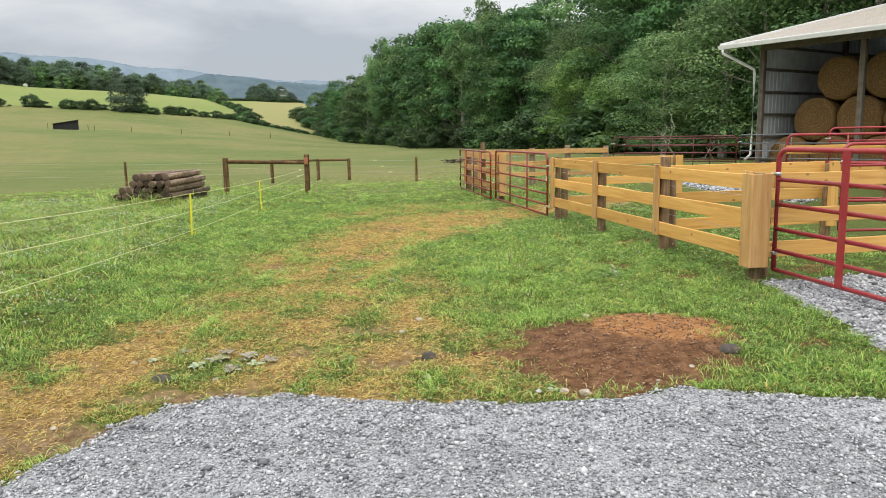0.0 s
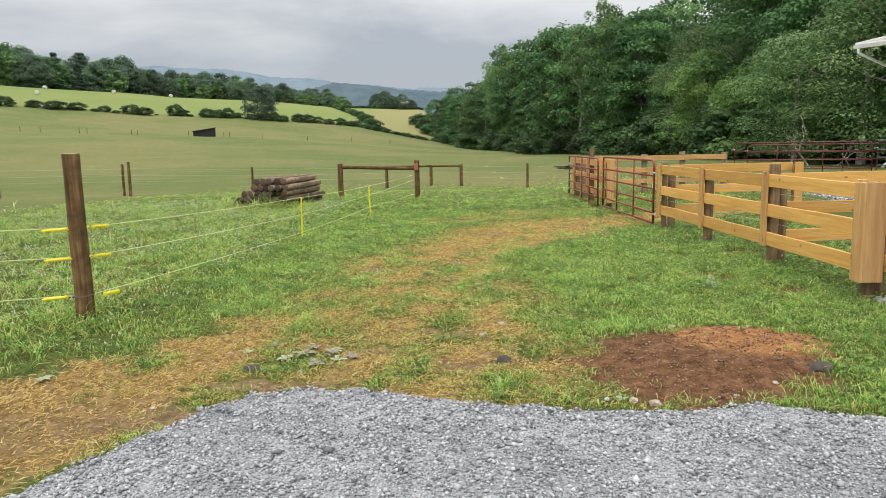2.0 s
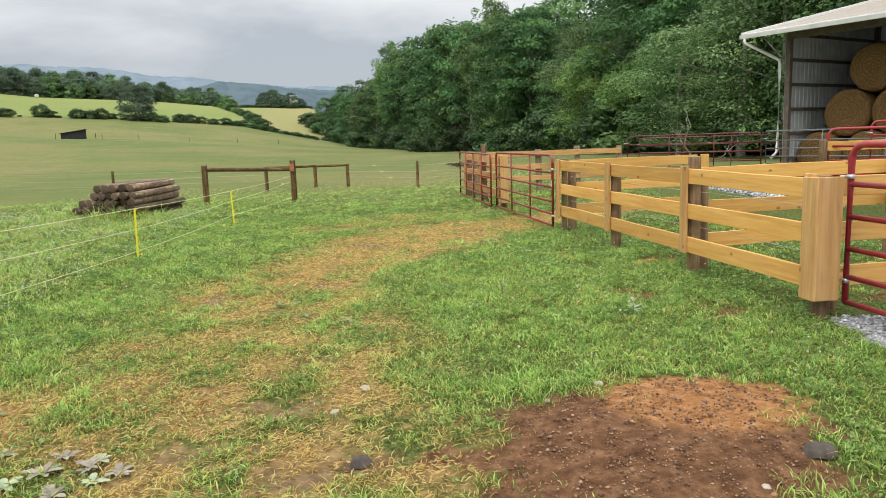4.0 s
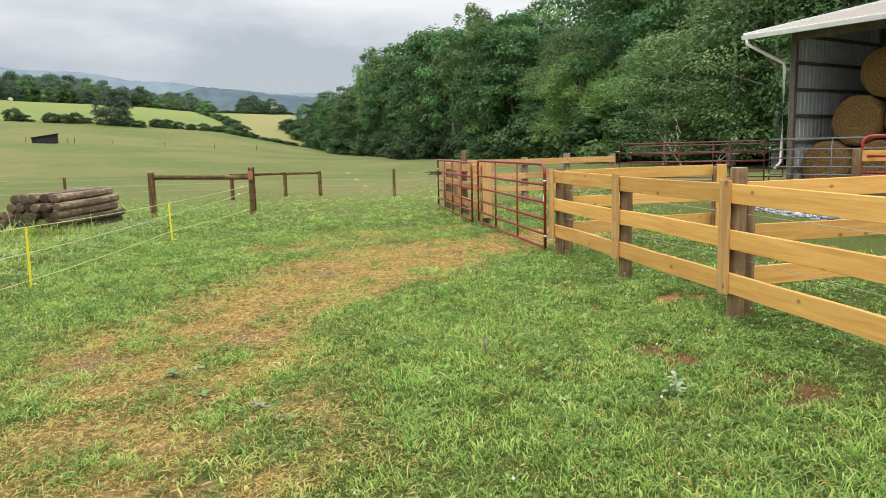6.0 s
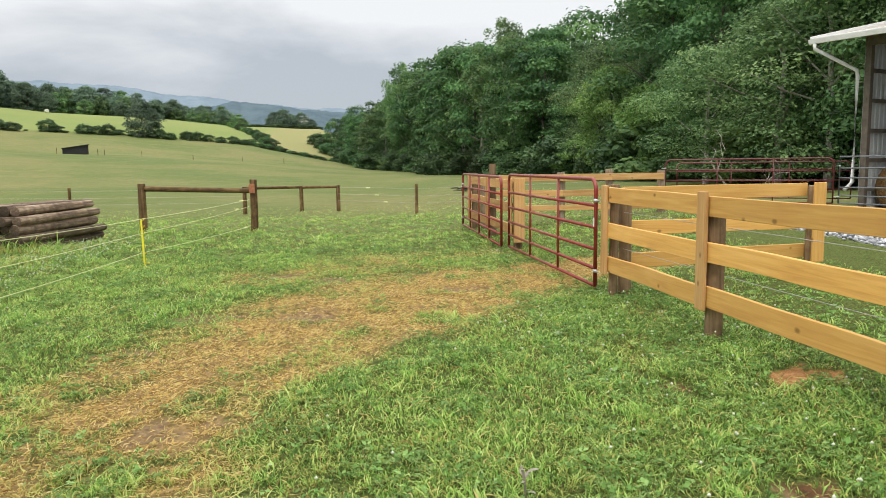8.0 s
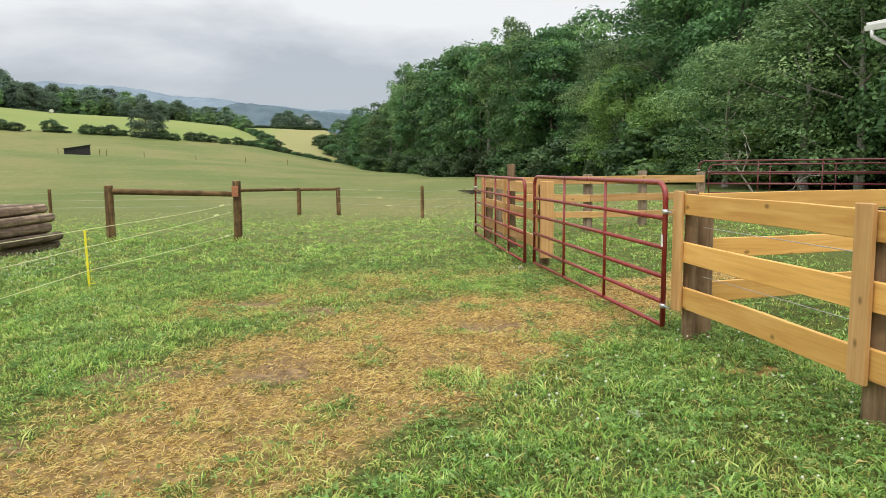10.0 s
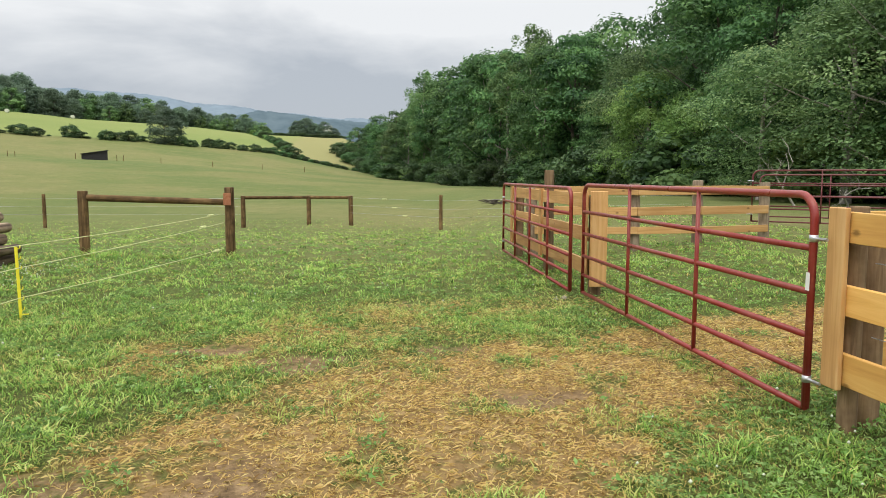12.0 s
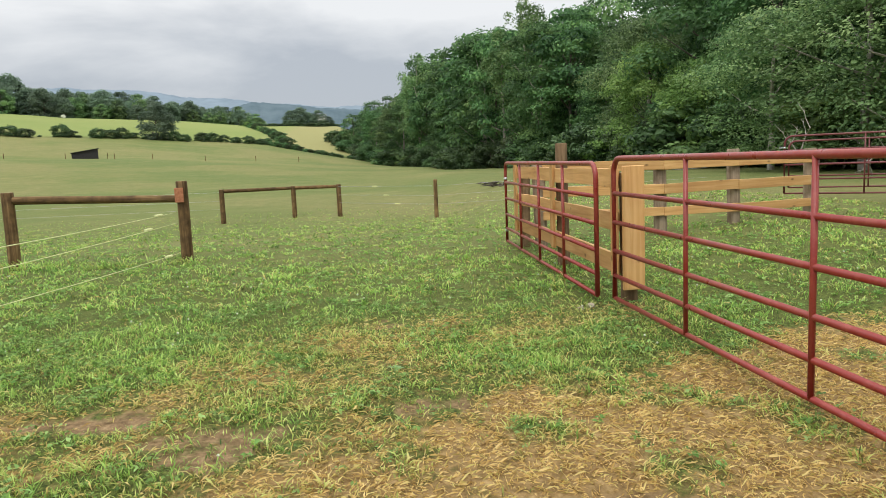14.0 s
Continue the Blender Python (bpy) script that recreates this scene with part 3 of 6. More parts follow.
F4, F3, F2, F1 = (4.76, 7.50), (4.72, 9.75), (4.60, 11.90), (4.50, 14.02)
W1, W2, W3 = (4.40, 18.55), (4.40, 20.85), (4.38, 23.05)
west = board_fence("yellow pine three-board fence on round treated posts beside the track", [F1, F2, F3, F4], side=-1, tops=[1.27, 1.2, 1.37, 1.24], slim={0: 0.054})
north_west = board_fence("three-board pine fence behind an open red gate", [W1, W2, W3], side=1, tops=[1.2, 1.52, 1.3], wood=M_COVER)
ci = west.matrix_world.inverted()
# the end post is boxed in with wide boards
for dx, dy, turn, w in ((-0.155, -0.04, 90, 0.20), (-0.04, -0.125, 0, 0.22)):
    part("post_cover", box_bm(1.06, 0.036, w, 0.006), M_COVER, west, "weathered wide board round the end post",
         ci @ pose(F4[0] + dx, F4[1] + dy, 0.708, 0, 0, turn) @ pose(0, 0, 0, 0, 90, 0))
part("post_cover", box_bm(1.12, 0.036, 0.20, 0.006), M_COVER, north_west, "wide yellow board on the gate post",
     north_west.matrix_world.inverted() @ pose(W1[0], W1[1] - 0.12, 0.70, 0, 90, 0))
cross_1 = board_fence("pine cross fence between two pens", [(4.66, 14.12), (7.30, 14.60)], side=1, batten=False)
cross_2 = board_fence("pine cross fence between two pens", [(4.88, 9.85), (7.55, 10.10)], side=1, batten=False)
cross_3 = board_fence("pine cross fence closing the pens", [(4.92, 7.62), (7.6, 7.75)], side=-1, batten=False)
for fence, (x, y) in ((cross_1, (7.30, 14.60)), (cross_2, (7.55, 10.10))):
    part("post_cover", box_bm(1.0, 0.036, 0.16, 0.006), M_BOARD, fence, "", fence.matrix_world.inverted() @ pose(x + 0.02, y - 0.115, 0.74, 0, 90, 0))
north = board_fence("three-board pine fence on grey posts along the pen's far side", [(4.62, 23.0), (6.45, 22.85), (7.7, 23.0), (9.12, 23.25)],
                    rails=((1.10, 1.26), (0.74, 0.89), (0.40, 0.53)), side=-1, batten=False, tops=[1.25, 1.3, 1.36, 1.32], r=0.10, material=M_POST_GREY, wood=M_COVER)


# ---- tube gates ----
def tube_gate(label, a, b, z0, height, bars=6, stays=3, r=0.022, material=None, corner=0.14, round_ends=(True, True), sticker=False, broad=None, hinge_at=0):
    """A farm gate of steel tube from a to b (x, y): bent frame, bars, upright stays, hinges."""
    material = material or M_RED
    ax, ay = a
    gate = thing("tube_gate", along((ax, ay, z0), (*b, z0)), label, "gate")
    length = math.hypot(b[0] - ax, b[1] - ay)
    pts = [(0, 0, 0)]

    def bend(cx, cz, a0, a1):
        return [(cx + corner * math.cos(radians(t)), 0, cz + corner * math.sin(radians(t))) for t in np.linspace(a0, a1, 6)]
    pts = [(0, 0, 0)] + (bend(corner, height - corner, 180, 90) if round_ends[0] else [(0, 0, height)])
    pts += (bend(length - corner, height - corner, 90, 0) if round_ends[1] else [(length, 0, height)]) + [(length, 0, 0)]
    frame_part = part("frame", tube_bm(pts, r * 1.12, 10), material, gate)
    lift = [0, 0.165, 0.345, 0.55, 0.755]
    for i in range(bars - 1):
        z = height * (lift[i] if bars == 6 else i / (bars - 1))
        part("bar", tube_bm([(0, 0, z), (length, 0, z)], r * 0.92, 9), material, gate)
    for i in range(stays):
        x = length * (i + 1) / (stays + 1)
        if broad:
            part("stay", box_bm(broad, 0.012, height, 0.002), material, gate, "flat red upright strap", Matrix.Translation((x, -r - 0.004, height / 2)))
        else:
            part("stay", tube_bm([(x, -0.006, 0), (x, -0.006, height)], r * 0.8, 8), material, gate)
    x = 0 if hinge_at == 0 else length
    out = -1 if hinge_at == 0 else 1
    for z in (height * 0.14, height * 0.80):
        bm = tube_bm([(x, 0, z - 0.02), (x, 0, z + 0.02)], r * 1.22, 10)
        tube_into(bm, [(x, 0, z), (x + out * 0.12, 0, z)], 0.009, 8)
        part("hinge", bm, M_ZINC, frame_part, "zinc strap hinge and pin")
    if sticker:
        x = length if hinge_at else 0
        part("sticker", box_bm(0.034, 0.004, 0.105, 0.001), M_WHITE, frame_part, "white paper maker's sticker", Matrix.Translation((x, -r * 1.14, height * 0.60)))
    return gate


gate_2 = tube_gate("brick-red six-bar tube gate, closed, with a white sticker", (4.20, 18.36), (4.31, 14.15), 0.09, 1.24, stays=2, sticker=True, hinge_at=1, r=0.0215, material=M_RED2)
gate_1 = tube_gate("brick-red six-bar tube gate standing open along the fence", (4.15, 23.35), (4.12, 18.62), 0.07, 1.22, stays=3, hinge_at=0, r=0.022, material=M_RED2)
gate_s = tube_gate("dark red six-bar tube gate over gravel", (4.95, 7.44), (5.12, 3.2), 0.14, 1.36, stays=3, r=0.026, material=M_RED, broad=0.10)
for a, b, z0 in (((9.9, 14.62), (12.5, 12.3), 0.28), ((7.8, 10.1), (11.4, 9.6), 0.15), ((13.0, 17.4), (15.6, 14.6), 0.42)):
    tube_gate("dark red tube gate of an inner pen", a, b, z0, 1.34, stays=2, r=0.024, material=M_RED)
board_fence("short pine fence beside an inner gate", [(9.7, 14.5), (12.2, 14.35)], rails=((1.20, 1.38), (0.80, 0.97), (0.42, 0.58)), side=1, batten=False, tops=[1.42, 1.4])


def corral_panel(a, b, z0, height, bars, material, label, round_ends=(True, True), stays=2):
    return tagged(tube_gate(label, a, b, z0, height, bars=bars, stays=stays, r=0.02, material=material, corner=0.16, round_ends=round_ends), category="corral panel")


corral_panel((10.9, 27.0), (14.4, 24.2), 0.35, 1.22, 5, M_MAROON, "dark red corral panel of steel tube", (True, True))
corral_panel((14.5, 24.1), (17.2, 19.4), 0.35, 1.25, 6, M_GREY, "grey steel gate across the barn's open front", (False, False))
corral_panel((17.3, 19.3), (19.6, 14.6), 0.35, 1.25, 6, M_GREY, "grey steel gate across the barn's open front", (False, False))
corral_panel((12.2, 29.0), (16.4, 26.2), 0.35, 1.12, 5, M_MAROON, "dark red corral panel of steel tube", (True, True))


# ---- round posts, rails and wires ----
def round_post(name, x, y, top, r, label, group="", material=None, lean=(0, 0), z0=None):
    z0 = gz(x, y) if z0 is None else z0
    me = mesh_of(name, log_bm(top - z0 + 0.1, r, 16, 0.07, 0.08, x * 3.1 + y))
    me.materials.append(material or M_POST_BROWN)
    me.materials.append(M_END)
    ob = new(name, me)
    ob.matrix_world = pose(x, y, z0 - 0.1, lean[0], lean[1], (x * 77) % 360)
    return tagged(ob, label, "fence post", group)


def rail_brace(label, posts, tops, r=0.085, drops=None, rail_r=0.062):
    """A fence brace: round posts with a round rail between each two."""
    x, y = posts[0]
    brace = thing("fence_brace", (x, y, gz(x, y)), label, "fence")
    inv = brace.matrix_world.inverted()
    for (x, y), top in zip(posts, tops):
        post_into(brace, x, y, gz(x, y) - 0.1, top, r, M_POST_BROWN)
    drops = drops or [0.07] * len(posts)
    for (xa, ya), (xb, yb), ta, tb in zip(posts, posts[1:], [t - d for t, d in zip(tops, drops)], [t - d for t, d in zip(tops[1:], drops[1:])]):
        a, b = Vector((xa, ya, ta)), Vector((xb, yb, tb))
        u = (b - a).normalized()
        a, b = a + u * r * 0.8, b - u * r * 0.8
        me = mesh_of("brace_rail", log_bm((b - a).length, rail_r, 12, 0.09, 0.1, xa + 7))
        me.materials.append(M_POST_BROWN)
        me.materials.append(M_END)
        part("brace_rail", me, None, brace, "", inv @ upright(a, b))
    return brace


HP1, HP2 = (-3.30, 23.40), (-0.80, 23.45)
corner_post = round_post("corner_post", -3.25, 6.60, 1.69, 0.085, "brown round wooden corner post with yellow insulators", lean=(0, -2.0))
brace_near = rail_brace("brown round-post brace with a log rail and an orange tag", [HP1, HP2], [1.17, 1.23], 0.088, [0.12, 0.27])
part("tag", box_bm(0.13, 0.02, 0.22, 0.006), plain_material("orange_tag", (0.26, 0.085, 0.035, 1), (0.46, 0.20, 0.10, 1), 30), brace_near, "faded orange tag on the post",
     brace_near.matrix_world.inverted() @ pose(HP2[0] - 0.02, HP2[1] - 0.11, 1.02))
brace_far = rail_brace("brown round-post brace with two log rails", [(-2.95, 36.6), (-0.72, 37.6), (0.85, 37.4)], [0.72, 0.70, 0.70], 0.085)
brace_left = rail_brace("brown round-post brace with log rails in the pasture", [(-25.4, 35.2), (-25.0, 37.0), (-19.6, 31.3)], [1.05, 1.15, 1.05], 0.09)
for x, y, top in ((-19.2, 27.0, 1.2), (3.95, 34.2, 0.80), (-14.9, 33.2, 1.10), (-13.8, 31.4, 1.22), (-9.9, 36.9, 0.78)):
    round_post("fence_post", x, y, top, 0.065, "slim brown round fence post in the pasture", "pasture posts")


def yellow_post(x, y, top, lean):
    """A tread-in plastic fence post with clips and a foot peg."""
    z0 = gz(x, y)
    p = thing("step_in_post", pose(x, y, z0, lean, lean * 0.5, 20), "bright yellow plastic step-in fence post", "fence post", "step-in posts")
    h = top - z0
    bm = box_bm(0.028, 0.016, h, 0.003)
    bmesh.ops.translate(bm, verts=bm.verts, vec=(0, 0, h / 2 - 0.03))
    shaft = part("shaft", bm, M_YELLOW, p)
    for i in range(7):
        z = h * (0.12 + 0.135 * i)
        part("clip", tube_bm([(0.012, 0, z), (0.035, -0.004, z + 0.012), (0.038, -0.004, z + 0.035)], 0.005, 6), M_YELLOW, shaft)
    part("foot_peg", tube_bm([(0, 0, 0.05), (0.07, 0, 0.05)], 0.008, 6), M_YELLOW, p)
    return p


Y1, Y2 = (-2.55, 13.40), (-1.72, 17.70)
yellow_post(*Y1, 0.80, 2)
yellow_post(*Y2, 0.76, -2)


def wire(name, pts, r, material, label, sag=0.0):
    """A fence wire, sagging a little between its points."""
    line = []
    for a, b in zip(pts, pts[1:]):
        for i in range(8):
            t = i / 8
            p = Vector(a).lerp(Vector(b), t)
            p.z -= sag * 4 * t * (1 - t)
            line.append(p)
    line.append(Vector(pts[-1]))
    ob = new(name, mesh_of(name, tube_bm(line, r, 5)))
    ob.data.materials.append(material)
    return tagged(ob, label, "fence wire", "fence wires")


C = (-3.25, 6.60)
for hc, h1, h2, hh in ((0.99, 0.75, 0.74, 0.76), (0.71, 0.43, 0.52, 0.60), (0.34, 0.09, 0.22, 0.14)):
    wire("fence_wire", [(C[0] + 0.07, C[1] + 0.06, hc), (*Y1, h1 + 0.02), (*Y2, h2), (HP2[0] - 0.1, HP2[1] - 0.1, hh)], 0.0045, M_WIRE, "yellowish white electric fence wire", 0.02)
    wire("fence_wire", [(C[0] - 0.08, C[1] - 0.02, hc), (-12.0, 2.5, hc + 0.25)], 0.0045, M_WIRE, "yellowish white electric fence wire", 0.03)


def insulator(x, y, z, yaw, label="yellow plastic strain insulator on the wire", tilt=0, material=None):
    m = pose(x, y, z, 0, tilt, yaw)
    ob = thing("insulator", m, label, "insulator", "wire insulators")
    body = part("body", tube_bm([(-0.11, 0, 0), (-0.05, 0, 0.004), (0.05, 0, 0.0), (0.11, 0, 0)], 0.014, 8), material or M_YELLOW, ob)
    for dx in (-0.09, -0.03, 0.03, 0.09):
        part("rib", tube_bm([(dx - 0.006, 0, 0), (dx + 0.006, 0, 0)], 0.021, 8), material or M_YELLOW, body)
    return ob


for hc in (0.99, 0.71, 0.34):
    loop = tube_bm([(0.093 * math.cos(2 * math.pi * i / 14), 0.093 * math.sin(2 * math.pi * i / 14), 0.004 * math.sin(i * 2.1)) for i in range(14)], 0.008, 6, closed=True)
    band_ob = new("wire_loop", mesh_of("wire_loop", loop))
    band_ob.data.materials.append(M_YELLOW if hc > 0.5 else M_TIMBER)
    band_ob.matrix_world = pose(C[0] - 0.005, C[1], hc, 3, -4, 0)
    tagged(band_ob, "loop of yellow fence wire round the corner post" if hc > 0.5 else "loop of dark wire round the corner post", "fence wire", "fence wires")
    out = 0.06 if hc > 0.5 else 0.12
    insulator(C[0] + 0.10 + out, C[1] + 0.10, hc, 78, tilt=3)
    insulator(C[0] - 0.10 - out, C[1] - 0.11, hc - 0.01, 25, tilt=-3)
for hh, back in ((0.76, 0.55), (0.59, 0.9), (0.14, 0.35)):
    u = Vector((HP2[0] - Y2[0], HP2[1] - Y2[1], 0)).normalized()
    insulator(HP2[0] - u.x * back - 0.1, HP2[1] - u.y * back - 0.1, hh, math.degrees(math.atan2(u.y, u.x)), "pale wire strainer near the brace post", material=M_WIRE)
for i, z in enumerate((0.62, 0.33, 0.06)):
    wire("fence_wire", [(0.85, 37.3, z), (3.95, 34.2, z - 0.02)], 0.004, M_STEELWIRE, "thin steel fence wire")
    insulator(2.1 + 0.35 * i, 36.0 - 0.35 * i, z - 0.01, -45, "pale gate handle on a fence wire", material=M_WIRE)
    wire("fence_wire", [(3.95, 34.2, z - 0.02), (12.0, 33.0, z + 0.2)], 0.003, M_STEELWIRE, "thin steel fence wire")
    wire("fence_wire", [(-9.9, 36.9, z), (-2.95, 36.6, z)], 0.003, M_STEELWIRE, "thin steel fence wire")
    wire("fence_wire", [(-13.8, 31.4, z + 0.3), (-9.9, 36.9, z)], 0.003, M_STEELWIRE, "thin steel fence wire")
    wire("fence_wire", [(-19.6, 31.3, z + 0.3), (-13.8, 31.4, z + 0.3)], 0.003, M_STEELWIRE, "thin steel fence wire")
for z in (0.95, 0.53):
    wire("fence_wire", [(F4[0] + 0.10, F4[1], z), (F3[0] + 0.10, F3[1], z), (F2[0] + 0.10, F2[1], z), (F1[0] + 0.10, F1[1], z)], 0.003, M_STEELWIRE, "thin electric wire inside the board fence")


# ---- log pile ----
M_LOGEND = log_material("grey_log_end", (0.035, 0.025, 0.018, 1), (0.12, 0.085, 0.058, 1), (0.27, 0.20, 0.14, 1), 0.9, 0.5)
def log_pile():
    u = Vector((0.16, 0.987, 0)).normalized()
    s = Vector((u.y, -u.x, 0))
    base = Vector((-4.72, 19.05, 0))
    rng = random.Random(5)
    rows = [8, 8, 7, 6, 5]
    for row, count in enumerate(rows):
        for i in range(count):
            r = rng.uniform(0.078, 0.10)
            off = (i - (count - 1) / 2) * 0.187 + rng.uniform(-0.015, 0.015) + (0.16 if row > 2 else 0.0)
            a = base + s * off + u * rng.uniform(-0.12, 0.14)
            z = gz(base.x, base.y) + 0.085 + row * 0.158 + rng.uniform(-0.008, 0.008)
            length = rng.uniform(2.45, 2.75)
            me = mesh_of("log", log_bm(length, r, 14, 0.10, 0.12, rng.uniform(0, 90)))
            me.materials.append(M_LOG)
            me.materials.append(M_LOGEND)
            ob = new("log", me)
            b = a + u * length + s * rng.uniform(-0.06, 0.06)
            ob.matrix_world = upright((a.x, a.y, z), (b.x, b.y, z + rng.uniform(-0.01, 0.02)))
            tagged(ob, "weathered brown round log in a stacked pile", "log", "stacked fence logs")


log_pile()


# ---- barn ----
BU = Vector((0.423, -0.906, 0)).normalized()      # along the open front
BV = Vector((-BU.y, BU.x, 0))                     # into the barn
B0 = Vector((15.19, 24.3, 0.35))                  # far front corner post


def in_barn(k, s, z):
    return B0 + BU * k + BV * s + Vector((0, 0, z))


def barn_pose(k, s, z, turn=0):
    m = Matrix((BU, BV, Vector((0, 0, 1)))).transposed().to_4x4()
    m.translation = in_barn(k, s, z)
    return m @ pose(0, 0, 0, 0, 0, turn)


def sheet_bm(length, height, pitch=0.23, depth=0.022):
    """Ribbed sheet metal in the xz plane, ribs upright, with thickness."""
    bm = bmesh.new()
    prof, x = [], 0.0
    while x < length:
        prof += [(x, 0), (x + pitch * 0.62, 0), (x + pitch * 0.72, depth), (x + pitch * 0.88, depth)]
        x += pitch
    prof = [(min(px, length), py) for px, py in prof] + [(length, 0)]
    rows = []
    for z in (0, height):
        rows.append([bm.verts.new((px, py, z)) for px, py in prof])
    for i in range(len(prof) - 1):
        if prof[i + 1][0] - prof[i][0] > 1e-5:
            bm.faces.new((rows[0][i], rows[0][i + 1], rows[1][i + 1], rows[1][i]))
    return bm


def barn():
    b = thing("barn", barn_pose(0, 0, 0), "open-fronted grey metal pole barn with a pale roof, stacked with hay", "barn")
    length, deep, rise, over = 14.0, 10.8, 0.205, 1.0
    eave = 4.33
    up = lambda s: eave + 0.02 + rise * (s + over)
    # end walls, back wall
    for k, name in ((0.02, "end_wall"), (length, "end_wall")):
        bm = sheet_bm(deep, 1.0)
        for v in bm.verts:
            v.co.z = 0.0 if v.co.z < 0.5 else eave + 0.38 + rise * (v.co.x + over)
        wall = part(name, bm, M_SIDING, b, "grey ribbed sheet-metal end wall", pose(k, 0, -0.4, 0, 0, 90))
        for i in range(6):
            z = 0.35 + i * 0.80
            part("girt", box_bm(deep, 0.05, 0.10, 0.005), M_TIMBER, wall, "dark wooden girt", wall.matrix_basis.inverted() @ pose(k + 0.06 * (1 if k < 1 else -1), deep / 2, z, 0, 0, 90))
    part("back_wall", sheet_bm(length, eave + 1.8), M_SIDING, b, "", pose(0, deep, -0.3))
    for i in range(5):
        part("post", box_bm(0.17, 0.17, eave + 0.55, 0.01), M_TIMBER, b, "", pose(0.09 + i * (length - 0.18) / 4, 0.1, (eave + 0.55) / 2 - 0.5))
        part("post", box_bm(0.17, 0.17, eave + 1.9, 0.01), M_TIMBER, b, "", pose(0.09 + i * (length - 0.18) / 4, 5.6, (eave + 1.9) / 2 - 0.5))
    part("header", box_bm(length, 0.08, 0.30, 0.008), M_TIMBER, b, "", pose(length / 2, 0.05, eave + 0.0))
    # roof: two slopes of ribbed sheet with soffit and fascia
    span = 12.6
    bm = sheet_bm(length + 1.8, span / math.cos(math.atan(rise)), 0.23, 0.02)
    part("roof", bm, M_ROOF, b, "pale ribbed metal roof sheets", pose(-0.9, -over, eave + 0.06, -(90 - math.degrees(math.atan(rise)))))
    # Soffit grey set dark to carry the shade below the deep roof.
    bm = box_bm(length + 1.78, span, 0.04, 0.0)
    part("soffit", bm, plain_material("soffit_with_shade", (0.07, 0.07, 0.072, 1), (0.13, 0.13, 0.132, 1), 2, 0.7), b, "underside of the roof, darkened for the shade there", Matrix.Translation((length / 2, span / 2 - over, eave + rise * span / 2 + 0.005)) @ pose(0, 0, 0, math.degrees(math.atan(rise))))
    part("fascia", box_bm(length + 1.8, 0.03, 0.16, 0.004), M_WHITE, b, "white fascia board", pose(length / 2, -over - 0.02, eave + 0.02))
    part("gable_trim", box_bm(0.03, span / math.cos(math.atan(rise)), 0.18, 0.004), M_WHITE, b, "white gable trim", Matrix.Translation((-0.92, span / 2 - over, eave + rise * span / 2 + 0.05)) @ pose(0, 0, 0, math.degrees(math.atan(rise))))
    # gutter and downspout
    bm = bmesh.new()
    prof = [(0, 0.07), (0, -0.05), (-0.09, -0.05), (-0.12, 0.07), (-0.11, 0.07), (-0.085, -0.04), (-0.01, -0.04), (-0.01, 0.07)]
    ends = [[bm.verts.new((x, py, pz)) for py, pz in prof] for x in (-0.9, length + 0.9)]
    for i in range(8):
        bm.faces.new((ends[0][i], ends[0][(i + 1) % 8], ends[1][(i + 1) % 8], ends[1][i]))
    bm.faces.new(ends[0])
    bm.faces.new(ends[1][::-1])
    bmesh.ops.recalc_face_normals(bm, faces=bm.faces)
    gutter = part("gutter", bm, M_WHITE, b, "white metal gutter", pose(0, -over - 0.035, eave - 0.02))
    part("downspout", tube_bm([(-0.75, -over - 0.08, eave - 0.07), (-0.75, -over - 0.08, eave - 0.2), (-0.12, -0.12, eave - 0.78), (-0.1, -0.10, eave - 0.95), (-0.1, -0.10, 0.55), (-0.16, -0.35, 0.35)], 0.05, 8), M_WHITE, gutter, "white downspout", gutter.matrix_basis.inverted())
    part("floor", box_bm(length, deep, 0.08, 0.0), plain_material("barn_floor", (0.10, 0.08, 0.06, 1), (0.20, 0.17, 0.13, 1), 3, 0.95), b, "", pose(length / 2, deep / 2, -0.38))
    return b


barn()


def bale_mesh(seed):
    """A round bale along y: a worn drum with a coiled end and loose edges."""
    bm = bmesh.new()
    n, rows = 30, []
    for y, f in ((-0.6, 0.30), (-0.615, 0.62), (-0.60, 0.88), (-0.54, 0.985), (-0.3, 1.0), (0, 1.01), (0.3, 1.0), (0.54, 0.985), (0.60, 0.88), (0.61, 0.3)):
        rows.append([bm.verts.new(((0.76 * f + 0.03 * noise.noise((math.cos(t) * 3 + seed, math.sin(t) * 3, y * 4))) * math.cos(t), y + 0.02 * noise.noise((f * 9, t * 3, seed)),
                                   (0.74 * f + 0.03 * noise.noise((math.cos(t) * 3 + seed, math.sin(t) * 3, y * 4))) * math.sin(t))) for t in (2 * math.pi * j / n for j in range(n))])
    for a, b in zip(rows, rows[1:]):
        for j in range(n):
            bm.faces.new((a[j], a[(j + 1) % n], b[(j + 1) % n], b[j])).smooth = True
    bm.faces.new(rows[0][::-1])
    bm.faces.new(rows[-1])
    bmesh.ops.recalc_face_normals(bm, faces=bm.faces)
    return mesh_of("hay_bale", bm)


